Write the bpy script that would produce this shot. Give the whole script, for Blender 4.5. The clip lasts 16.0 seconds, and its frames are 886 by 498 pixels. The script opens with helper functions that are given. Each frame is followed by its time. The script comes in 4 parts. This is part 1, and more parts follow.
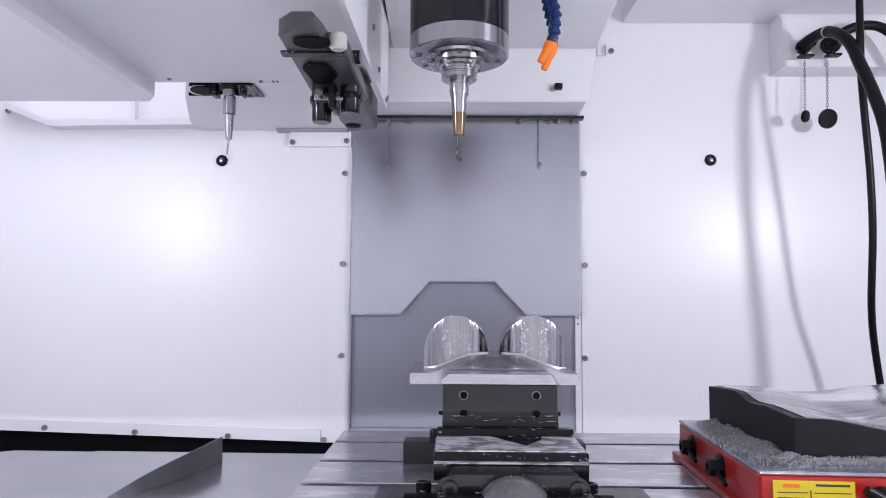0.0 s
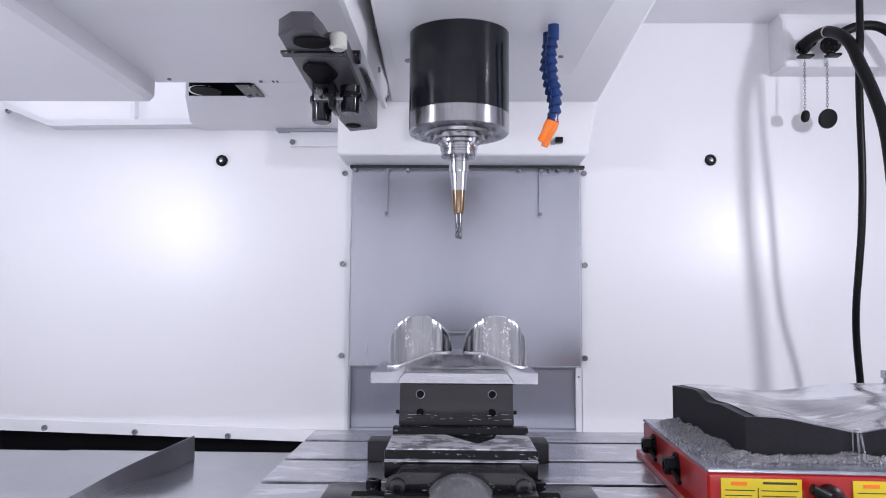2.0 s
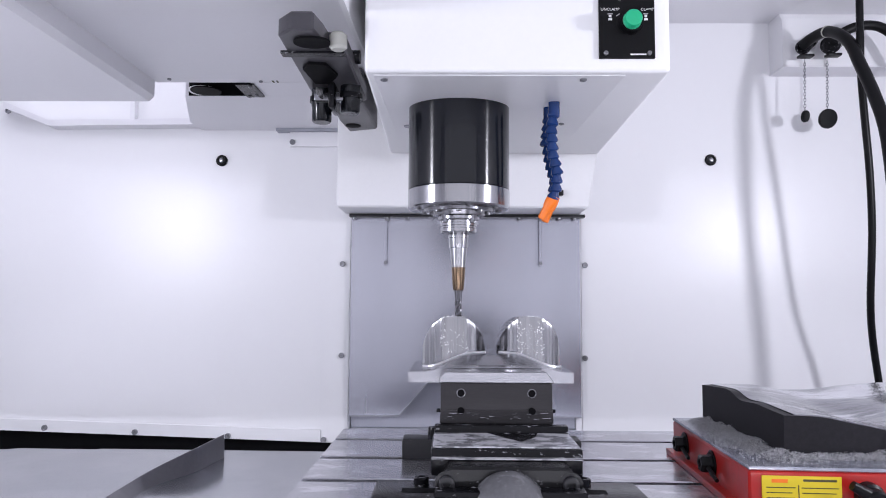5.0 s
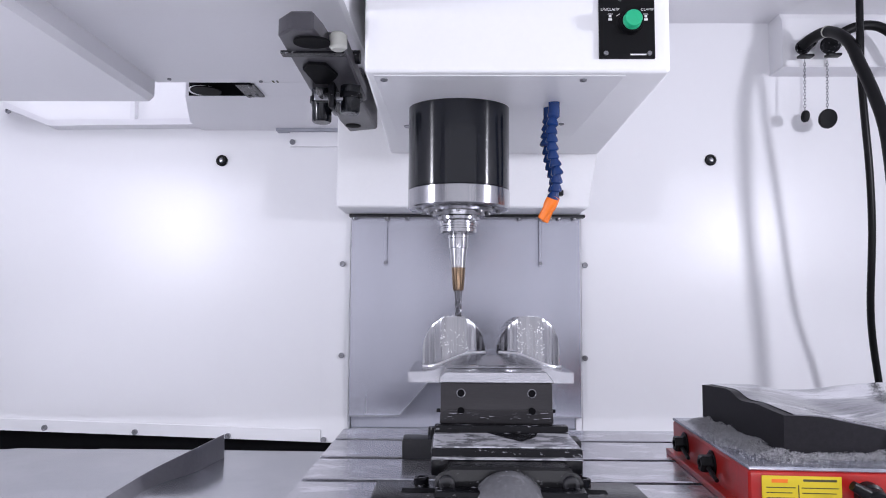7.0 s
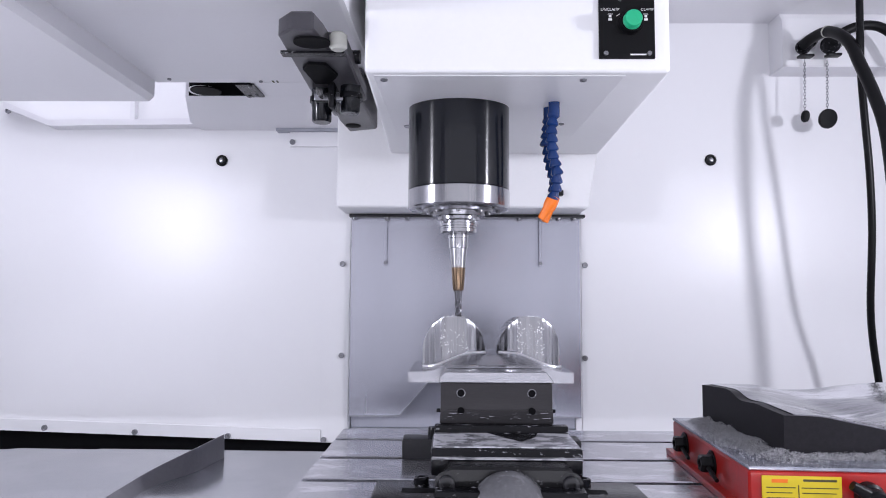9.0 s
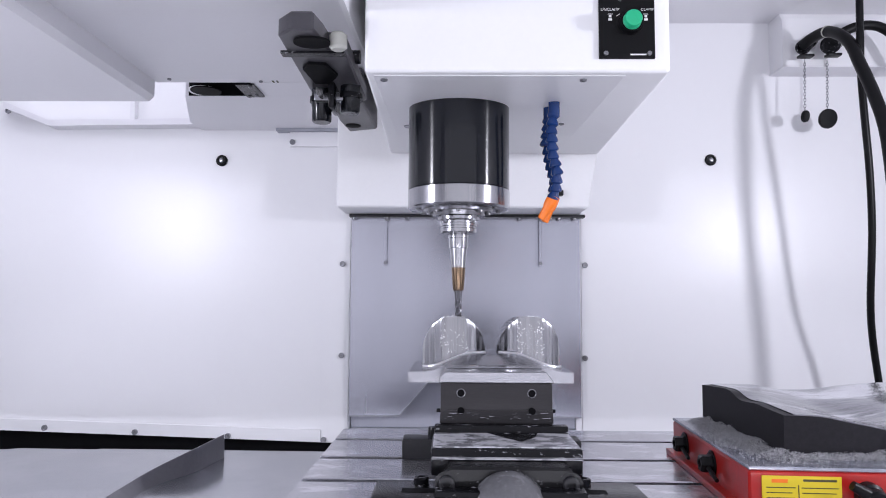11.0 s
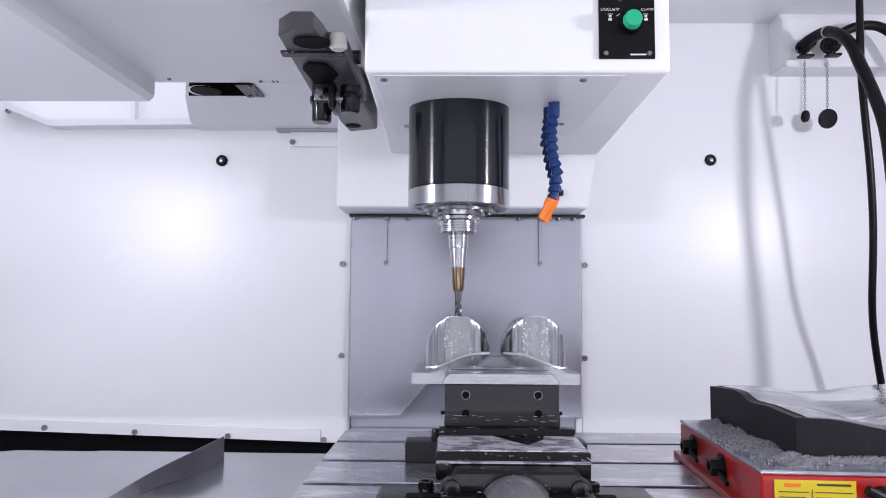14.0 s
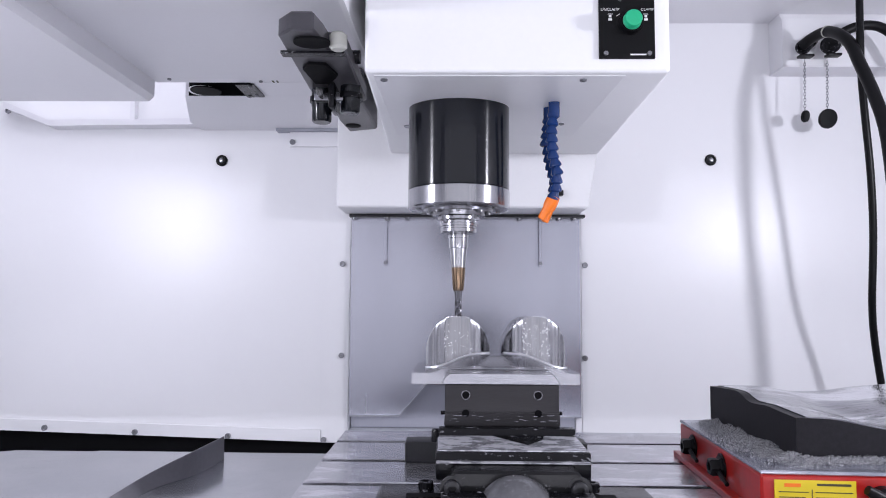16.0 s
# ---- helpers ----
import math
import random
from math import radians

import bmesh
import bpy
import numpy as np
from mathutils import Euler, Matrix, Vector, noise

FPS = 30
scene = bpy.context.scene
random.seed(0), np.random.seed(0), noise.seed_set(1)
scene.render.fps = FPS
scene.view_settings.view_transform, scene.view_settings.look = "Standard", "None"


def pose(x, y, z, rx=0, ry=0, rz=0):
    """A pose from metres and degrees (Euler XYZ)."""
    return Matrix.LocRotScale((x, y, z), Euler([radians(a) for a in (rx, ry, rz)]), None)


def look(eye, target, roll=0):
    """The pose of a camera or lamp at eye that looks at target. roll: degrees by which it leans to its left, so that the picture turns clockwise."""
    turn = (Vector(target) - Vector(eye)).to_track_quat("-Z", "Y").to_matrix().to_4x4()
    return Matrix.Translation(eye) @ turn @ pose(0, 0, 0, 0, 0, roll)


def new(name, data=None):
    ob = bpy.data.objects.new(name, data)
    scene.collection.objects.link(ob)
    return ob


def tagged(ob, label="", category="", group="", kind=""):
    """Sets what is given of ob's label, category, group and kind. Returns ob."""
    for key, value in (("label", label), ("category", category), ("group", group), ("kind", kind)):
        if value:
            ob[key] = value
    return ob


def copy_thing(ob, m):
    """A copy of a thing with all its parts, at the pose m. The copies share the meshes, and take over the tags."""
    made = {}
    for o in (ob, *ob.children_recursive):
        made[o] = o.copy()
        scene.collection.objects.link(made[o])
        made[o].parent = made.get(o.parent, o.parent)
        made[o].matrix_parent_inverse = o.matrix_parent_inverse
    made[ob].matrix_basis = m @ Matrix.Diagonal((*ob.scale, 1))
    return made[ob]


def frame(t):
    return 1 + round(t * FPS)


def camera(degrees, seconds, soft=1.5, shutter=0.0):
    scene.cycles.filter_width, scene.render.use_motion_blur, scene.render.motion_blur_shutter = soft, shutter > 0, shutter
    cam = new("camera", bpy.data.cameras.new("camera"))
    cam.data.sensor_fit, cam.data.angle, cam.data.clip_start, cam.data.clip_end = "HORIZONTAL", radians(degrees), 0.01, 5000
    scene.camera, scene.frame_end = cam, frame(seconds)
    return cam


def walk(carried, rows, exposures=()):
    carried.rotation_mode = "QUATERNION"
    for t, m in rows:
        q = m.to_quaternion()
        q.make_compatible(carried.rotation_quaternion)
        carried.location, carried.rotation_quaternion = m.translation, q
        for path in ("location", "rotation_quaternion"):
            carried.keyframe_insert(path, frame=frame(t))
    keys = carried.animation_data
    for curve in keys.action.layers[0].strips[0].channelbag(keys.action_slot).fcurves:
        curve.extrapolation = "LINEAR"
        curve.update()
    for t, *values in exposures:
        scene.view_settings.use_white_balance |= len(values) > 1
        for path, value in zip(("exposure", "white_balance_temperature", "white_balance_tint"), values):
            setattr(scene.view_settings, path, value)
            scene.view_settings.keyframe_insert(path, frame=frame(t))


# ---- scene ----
H = 1.2  # eye height above the shop floor; all heights below are given from the eye

cam = camera(66.73, 16.0, soft=1.0, shutter=0.35)
EYE = pose(0, 0, H, 94.381, 0.0, 0.772) @ pose(0, 0, 0, 0, 0, 0.3415)
walk(cam, [(0.0, EYE), (16.0, EYE)], exposures=[(0.0, 0.47), (16.0, 0.47)])

# ---- light ----
world = bpy.data.worlds.new("world")
scene.world = world
world.use_nodes = True
world.node_tree.nodes["Background"].inputs[0].default_value = (0.87, 0.87, 1.0, 1)
world.node_tree.nodes["Background"].inputs[1].default_value = 0.75


def area_lamp(name, eye, target, sx, sy, watts, colour=(0.885, 0.885, 1.0)):
    data = bpy.data.lights.new(name, "AREA")
    data.shape, data.size, data.size_y, data.energy, data.color = "RECTANGLE", sx, sy, watts, colour
    ob = new(name, data)
    ob.matrix_world = look(eye, target)
    return ob


# two worklights on the side walls by the door
area_lamp("worklight_left", (-1.255, 0.45, 0.325 + H), (0.1, 1.55, -0.1 + H), 0.14, 0.14, 6.3)
area_lamp("worklight_right", (1.362, 0.45, 0.330 + H), (0.0, 1.55, -0.1 + H), 0.09, 0.09, 8.4)
# strip lamp at the open doorway's foot stands for shop daylight, brightens the undersides
area_lamp("doorway_light", (0.05, -0.43, -0.535 + H), (0.05, 1.0, -0.10 + H), 1.55, 0.11, 4)
# lamp added under the closed roof to brighten the wall behind the tool changer
area_lamp("rear_fill_lamp", (-0.90, 1.60, 1.09 + H), (-0.90, 1.60, 0.0 + H), 0.75, 0.30, 3)


# ---- materials ----
def nodes_of(name):
    m = bpy.data.materials.new(name)
    m.use_nodes = True
    nt = m.node_tree
    return m, nt, nt.nodes["Principled BSDF"]


def add(nt, kind, **inputs):
    n = nt.nodes.new(kind)
    for k, v in inputs.items():
        n.inputs[k.replace("_", " ")].default_value = v
    return n


def surface(name, colour, rough=0.5, metal=0.0, spread=0.06, scale=18.0, bump=0.02, stretch=(1, 1, 1), coat=0.0, dirt_glint=None, dirt_glint_amount=0.0, dirt_glint_scale=6.0, spec=0.5, dirt_glint_cut=(0.52, 0.68), dirt_glint_stretch=(1, 1, 1), turned=0.0, wave=0.0):
    """Paint, metal or plastic with tone, gloss and relief that vary at two scales, and patches: stains, or wet glints
    put into the colour.
    """
    m, nt, bsdf = nodes_of(name)
    link = nt.links.new
    coord = nt.nodes.new("ShaderNodeTexCoord")
    mapping = nt.nodes.new("ShaderNodeMapping")
    mapping.inputs["Scale"].default_value = stretch
    link(coord.outputs["Object"], mapping.inputs["Vector"])
    fine = add(nt, "ShaderNodeTexNoise", Scale=scale * 12, Detail=4.0, Roughness=0.6)
    broad = add(nt, "ShaderNodeTexNoise", Scale=scale * 0.35, Detail=5.0, Roughness=0.55)
    for n in (fine, broad):
        link(mapping.outputs["Vector"], n.inputs["Vector"])
    both = nt.nodes.new("ShaderNodeMath")
    both.operation = "MULTIPLY_ADD"
    both.inputs[1].default_value = 0.4
    link(fine.outputs["Fac"], both.inputs[0])
    half = nt.nodes.new("ShaderNodeMath")
    half.operation = "MULTIPLY"
    half.inputs[1].default_value = 0.6
    link(broad.outputs["Fac"], half.inputs[0])
    link(half.outputs[0], both.inputs[2])
    ramp = nt.nodes.new("ShaderNodeValToRGB")
    ramp.color_ramp.elements[0].position, ramp.color_ramp.elements[1].position = 0.3, 0.7
    lo = [max(0.0, c * (1 - spread)) for c in colour]
    hi = [min(1.0, c * (1 + spread)) for c in colour]
    ramp.color_ramp.elements[0].color, ramp.color_ramp.elements[1].color = (*lo, 1), (*hi, 1)
    link(both.outputs[0], ramp.inputs["Fac"])
    out = ramp.outputs["Color"]
    # patches in the base colour: dirt on some materials, painted glints on others
    if dirt_glint:
        blot = add(nt, "ShaderNodeTexNoise", Scale=dirt_glint_scale, Detail=8.0, Roughness=0.65)
        spread_out = nt.nodes.new("ShaderNodeMapping")
        spread_out.inputs["Scale"].default_value = dirt_glint_stretch
        link(coord.outputs["Object"], spread_out.inputs["Vector"])
        link(spread_out.outputs["Vector"], blot.inputs["Vector"])
        cut = nt.nodes.new("ShaderNodeMapRange")
        cut.inputs["From Min"].default_value, cut.inputs["From Max"].default_value = dirt_glint_cut
        cut.inputs["To Max"].default_value = dirt_glint_amount
        link(blot.outputs["Fac"], cut.inputs["Value"])
        mix = nt.nodes.new("ShaderNodeMix")
        mix.data_type = "RGBA"
        link(cut.outputs["Result"], mix.inputs["Factor"])
        link(out, mix.inputs["A"])
        mix.inputs["B"].default_value = (*dirt_glint, 1)
        out = mix.outputs["Result"]
    link(out, bsdf.inputs["Base Color"])
    gloss = nt.nodes.new("ShaderNodeMapRange")
    gloss.inputs["To Min"].default_value, gloss.inputs["To Max"].default_value = max(0.03, rough * 0.82), min(1.0, rough * 1.2)
    link(both.outputs[0], gloss.inputs["Value"])
    link(gloss.outputs["Result"], bsdf.inputs["Roughness"])
    bsdf.inputs["Metallic"].default_value = metal
    if turned:  # turned on a lathe: highlights run along the axis
        tangent = nt.nodes.new("ShaderNodeTangent")
        tangent.direction_type, tangent.axis = "RADIAL", "Z"
        link(tangent.outputs["Tangent"], bsdf.inputs["Tangent"])
        bsdf.inputs["Anisotropic"].default_value, bsdf.inputs["Anisotropic Rotation"].default_value = turned, 0.25
    bsdf.inputs["Coat Weight"].default_value = coat
    bsdf.inputs["Coat Roughness"].default_value = 0.12
    bsdf.inputs["Specular IOR Level"].default_value = spec
    if bump:
        b = add(nt, "ShaderNodeBump", Strength=min(1.0, bump * 8), Distance=0.0006)
        link(fine.outputs["Fac"], b.inputs["Height"])
        link(b.outputs["Normal"], bsdf.inputs["Normal"])
        if wave:
            swell = add(nt, "ShaderNodeBump", Strength=wave, Distance=0.006)
            link(broad.outputs["Fac"], swell.inputs["Height"])
            link(swell.outputs["Normal"], b.inputs["Normal"])
    return m


WHITE = surface("white_powder_coat", (0.80, 0.80, 0.82), 0.31, 0.0, 0.006, 3, 0.0, spec=0.3)
WHITE_HEAD = surface("white_cast_paint", (0.80, 0.80, 0.815), 0.34, 0.0, 0.02, 10, 0.012)
GREYWHITE = surface("pale_grey_paint", (0.75, 0.745, 0.775), 0.42, 0.0, 0.02, 9, 0.008)
STEEL = surface("brushed_steel_sheet", (0.455, 0.46, 0.52), 0.26, 0.9, 0.03, 2.2, 0.0, stretch=(3, 3, 0.35), dirt_glint=(0.35, 0.36, 0.41), dirt_glint_amount=0.5, dirt_glint_scale=2.2, dirt_glint_cut=(0.42, 0.72), dirt_glint_stretch=(2.5, 2.5, 0.8))
STEEL_DARK = surface("worn_steel_sheet", (0.36, 0.37, 0.41), 0.52, 0.8, 0.14, 8, 0.02, stretch=(6, 6, 0.7))
BLADE = surface("grey_spring_steel", (0.15, 0.148, 0.165), 0.38, 0.4, 0.14, 10, 0.02)
SHEET_LOW = surface("scuffed_steel_sheet", (0.285, 0.29, 0.335), 0.40, 0.85, 0.05, 2.5, 0.0, stretch=(4, 4, 0.5))
ARMGREY = surface("grey_blued_steel", (0.062, 0.060, 0.068), 0.33, 0.25, 0.12, 16, 0.02, spec=0.35)
# pale patches put the sheen of the wet table into the colour
TABLE = surface("ground_cast_iron", (0.55, 0.55, 0.585), 0.24, 0.85, 0.14, 10, 0.03, stretch=(0.5, 5, 5), dirt_glint=(0.84, 0.84, 0.88), dirt_glint_amount=0.75, dirt_glint_scale=16, dirt_glint_cut=(0.53, 0.57), dirt_glint_stretch=(0.6, 1.6, 1))
# pale streaks paint bright reflections on the cover into the colour
PLATE = surface("stainless_cover", (0.36, 0.37, 0.40), 0.17, 0.85, 0.07, 5, 0.012, stretch=(0.6, 3, 3), dirt_glint=(0.60, 0.60, 0.63), dirt_glint_amount=0.3, dirt_glint_scale=4, dirt_glint_cut=(0.45, 0.6), wave=0.06)
FIXTURE = surface("ground_tool_steel", (0.045, 0.043, 0.046), 0.34, 0.7, 0.16, 14, 0.03, stretch=(0.5, 1, 5), spec=0.3)
ALU = surface("machined_aluminium", (0.39, 0.39, 0.41), 0.15, 1.0, 0.5, 20, 0.10, stretch=(1.2, 1.2, 0.02))
ALU_WET = surface("wet_milled_aluminium", (0.33, 0.33, 0.355), 0.25, 0.95, 0.16, 22, 0.012, stretch=(0.12, 2, 4), dirt_glint=(0.46, 0.46, 0.49), dirt_glint_amount=0.25, dirt_glint_scale=10, dirt_glint_cut=(0.42, 0.68), dirt_glint_stretch=(0.6, 1, 1))
FILLET = surface("bright_milled_fillet", (0.80, 0.80, 0.82), 0.30, 1.0, 0.15, 30, 0.02)
SPECK = surface("stuck_chip_white", (0.92, 0.92, 0.94), 0.5, 0.3, 0.05, 30, 0.0)
# upright streaks in the colour imitate reflections in polished steel
CHROME = surface("polished_tool_steel", (0.39, 0.39, 0.41), 0.22, 1.0, 0.35, 14, 0.03, stretch=(1.8, 1.8, 0.04), turned=0.85)
NOSE = surface("oiled_nose_steel", (0.26, 0.26, 0.275), 0.26, 1.0, 0.3, 14, 0.03)
BRONZE = surface("heat_tinted_steel", (0.21, 0.145, 0.095), 0.24, 1.0, 0.3, 14, 0.01, stretch=(2, 2, 0.1), turned=0.8)
BLACKGLOSS = surface("black_spindle_enamel", (0.006, 0.007, 0.010), 0.16, 0.0, 0.1, 14, 0.004, spec=0.42, turned=0.9)
# the pale specks are wet glints painted into the colour
BLACK = surface("oiled_black_steel", (0.007, 0.007, 0.009), 0.20, 0.0, 0.3, 18, 0.10, dirt_glint=(0.50, 0.50, 0.54), dirt_glint_amount=0.55, dirt_glint_scale=130, dirt_glint_cut=(0.61, 0.65), dirt_glint_stretch=(0.6, 1, 1.3), spec=0.2)
PANELBLACK = surface("black_panel_paint", (0.006, 0.006, 0.007), 0.38, 0.0, 0.15, 20, 0.01, spec=0.15)
# sparse pale specks: glints of the wet casting, mixed into its colour
WETGREY = surface("wet_grey_casting", (0.011, 0.011, 0.012), 0.24, 0.0, 0.3, 18, 0.10, dirt_glint=(0.45, 0.45, 0.49), dirt_glint_amount=0.22, dirt_glint_scale=90, dirt_glint_cut=(0.62, 0.67), spec=0.2)
HUBGREY = surface("grey_hub_casting", (0.13, 0.13, 0.14), 0.25, 0.2, 0.25, 14, 0.06, dirt_glint=(0.36, 0.36, 0.39), dirt_glint_amount=0.3, dirt_glint_scale=60, dirt_glint_cut=(0.54, 0.66))
DARKGREY = surface("dark_grey_paint", (0.026, 0.026, 0.029), 0.40, 0.0, 0.16, 16, 0.03, spec=0.25)
GRAPHITE = surface("milled_dark_block", (0.020, 0.019, 0.022), 0.42, 0.1, 0.25, 14, 0.03, spec=0.08)
RUBBER = surface("black_rubber_hose", (0.005, 0.005, 0.006), 0.36, 0.0, 0.2, 20, 0.02, spec=0.18)
RED = surface("red_enamel", (0.42, 0.013, 0.010), 0.30, 0.0, 0.10, 12, 0.015, coat=0.3, dirt_glint=(0.16, 0.02, 0.015), dirt_glint_amount=0.5, dirt_glint_scale=12)
YELLOW = surface("yellow_label", (0.74, 0.57, 0.02), 0.4, 0.0, 0.04, 12, 0.0)
ORANGE = surface("orange_plastic", (0.90, 0.20, 0.012), 0.35, 0.0, 0.06, 20, 0.01)
BLUE = surface("blue_plastic", (0.006, 0.030, 0.130), 0.24, 0.0, 0.15, 20, 0.01)
GREEN = surface("green_knob_plastic", (0.015, 0.42, 0.20), 0.32, 0.0, 0.05, 20, 0.0)
INK = surface("print_ink", (0.06, 0.05, 0.02), 0.5, 0.0, 0.05, 20, 0.0)
# pale mottling puts the gleam of the wet jaw into the colour
JAWTOP = surface("worn_wet_jaw", (0.24, 0.24, 0.26), 0.22, 0.25, 0.25, 14, 0.05, dirt_glint=(0.70, 0.70, 0.74), dirt_glint_amount=0.9, dirt_glint_scale=48, dirt_glint_cut=(0.44, 0.52), dirt_glint_stretch=(0.7, 1.3, 1))
CUTTER = surface("dark_carbide", (0.13, 0.13, 0.145), 0.24, 1.0, 0.2, 30, 0.02)
LETTER = surface("white_print", (0.80, 0.80, 0.80), 0.5, 0.0, 0.02, 20, 0.0)
CHIP = surface("bright_chips", (0.62, 0.62, 0.65), 0.50, 0.9, 0.3, 60, 0.0)
geo = CHIP.node_tree.nodes.new("ShaderNodeNewGeometry")
tone = CHIP.node_tree.nodes.new("ShaderNodeValToRGB")
tone.color_ramp.elements[0].color, tone.color_ramp.elements[1].color = (0.14, 0.14, 0.15, 1), (0.9, 0.9, 0.92, 1)
CHIP.node_tree.links.new(geo.outputs["Random Per Island"], tone.inputs["Fac"])
CHIP.node_tree.links.new(tone.outputs["Color"], CHIP.node_tree.nodes["Principled BSDF"].inputs["Base Color"])
CHUCKTOP = surface("ground_blue_steel", (0.36, 0.37, 0.43), 0.24, 0.7, 0.16, 12, 0.04, stretch=(1, 3, 1), dirt_glint=(0.6, 0.6, 0.66), dirt_glint_amount=0.6, dirt_glint_scale=26, dirt_glint_cut=(0.50, 0.60), wave=0.15)
# pale bands are reflections of the wet top, painted into the colour
HOLLOW = surface("wet_milled_hollow", (0.33, 0.33, 0.355), 0.13, 0.9, 0.25, 24, 0.03, stretch=(0.5, 2.2, 1), dirt_glint=(0.80, 0.80, 0.84), dirt_glint_amount=0.8, dirt_glint_scale=7, dirt_glint_cut=(0.50, 0.56), dirt_glint_stretch=(0.5, 1.8, 1), wave=0.8)
# near-black that puts the shade inside gaps, slots and bores into the colour
VOID = surface("gap_shade_black", (0.003, 0.003, 0.004), 0.6, 0.0, 0.2, 10, 0.02, spec=0.08)
SCREW = surface("zinc_screw", (0.27, 0.27, 0.29), 0.28, 0.9, 0.3, 30, 0.02)
CREAM = surface("cream_plastic", (0.52, 0.52, 0.47), 0.4, 0.0, 0.05, 20, 0.01)


# ---- mesh helpers; everything is drawn in eye heights and moved under its thing ----
ORIGIN = {}


def thing(name, at, label="", category="", group="", kind=""):
    ob = new(name)
    ob.empty_display_size = 0.05
    ob.location = (at[0], at[1], at[2] + H)
    ORIGIN[ob] = Vector(at)
    return tagged(ob, label, category, group, kind)


def finish(bm, material, name, shift):
    bmesh.ops.translate(bm, verts=bm.verts, vec=shift)
    bmesh.ops.recalc_face_normals(bm, faces=bm.faces)
    me = bpy.data.meshes.new(name)
    for f in bm.faces:
        f.smooth = True
    bm.to_mesh(me)
    bm.free()
    me.set_sharp_from_angle(angle=radians(32))
    me.materials.append(material)
    return me


def part(name, bm, material, parent, label=""):
    origin = ORIGIN[parent]
    ob = new(name, finish(bm, material, name, -origin))
    ob.parent = parent
    ORIGIN[ob] = origin
    return tagged(ob, label)


def single(name, bm, material, at, label="", category="", group="", kind=""):
    """A thing or a piece of the setting that is one mesh."""
    ob = new(name, finish(bm, material, name, -Vector(at)))
    ob.location = (at[0], at[1], at[2] + H)
    ORIGIN[ob] = Vector(at)
    return tagged(ob, label, category, group, kind)


def merge(bm, tmp):
    me = bpy.data.meshes.new("tmp")
    tmp.to_mesh(me)
    tmp.free()
    bm.from_mesh(me)
    bpy.data.meshes.remove(me)


def box(bm, x0, x1, y0, y1, z0, z1, bevel=0.0, seg=2):
    t = bmesh.new()
    bmesh.ops.create_cube(t, size=1)
    for v in t.verts:
        v.co = Vector((x0 if v.co.x < 0 else x1, y0 if v.co.y < 0 else y1, z0 if v.co.z < 0 else z1))
    if bevel:
        bmesh.ops.bevel(t, geom=t.edges[:], offset=bevel, segments=seg, affect="EDGES", profile=0.5)
    merge(bm, t)
    return bm


def B(*a, **k):
    return box(bmesh.new(), *a, **k)


def prism(bm, pts, axis, a0, a1, bevel=0.0):
    """A closed outline swept along an axis. axis x: (y, z); y: (x, z); z: (x, y)."""
    t = bmesh.new()
    put = {"x": lambda p, a: (a, p[0], p[1]), "y": lambda p, a: (p[0], a, p[1]), "z": lambda p, a: (p[0], p[1], a)}[axis]
    lo = [t.verts.new(put(p, a0)) for p in pts]
    hi = [t.verts.new(put(p, a1)) for p in pts]
    t.faces.new(lo[::-1])
    t.faces.new(hi)
    for i in range(len(pts)):
        j = (i + 1) % len(pts)
        t.faces.new((lo[i], lo[j], hi[j], hi[i]))
    bmesh.ops.recalc_face_normals(t, faces=t.faces)
    if bevel:
        bmesh.ops.bevel(t, geom=t.edges[:], offset=bevel, segments=1, affect="EDGES", profile=0.5)
    merge(bm, t)
    return bm


def P(*a, **k):
    return prism(bmesh.new(), *a, **k)


def lathe(bm, profile, m=Matrix(), seg=40):
    """A profile of (radius, height) turned round z, then placed by m. Ends at radius 0 close it."""
    rings = []
    for r, z in profile:
        if r < 1e-6:
            rings.append([bm.verts.new(m @ Vector((0, 0, z)))])
        else:
            rings.append([bm.verts.new(m @ Vector((r * math.cos(2 * math.pi * i / seg), r * math.sin(2 * math.pi * i / seg), z))) for i in range(seg)])
    for a, b in zip(rings, rings[1:]):
        if len(a) == 1 and len(b) == 1:
            continue
        for i in range(seg):
            j = (i + 1) % seg
            if len(a) == 1:
                bm.faces.new((a[0], b[i], b[j]))
            elif len(b) == 1:
                bm.faces.new((a[i], a[j], b[0]))
            else:
                bm.faces.new((a[i], a[j], b[j], b[i]))
    return bm


def L(profile, m=Matrix(), seg=40):
    return lathe(bmesh.new(), profile, m, seg)


def along(p0, p1):
    """The frame whose z runs from p0 to p1."""
    d = Vector(p1) - Vector(p0)
    return Matrix.Translation(p0) @ d.to_track_quat("Z", "Y").to_matrix().to_4x4()


def rod(bm, p0, p1, r0, r1=None, seg=20, cham=0.0):
    r1 = r0 if r1 is None else r1
    n = (Vector(p1) - Vector(p0)).length
    c = cham
    prof = [(0, 0), (r0 - c, 0), (r0, c), (r1, n - c), (r1 - c, n), (0, n)] if c else [(0, 0), (r0, 0), (r1, n), (0, n)]
    return lathe(bm, prof, along(p0, p1), seg)


def R(*a, **k):
    return rod(bmesh.new(), *a, **k)


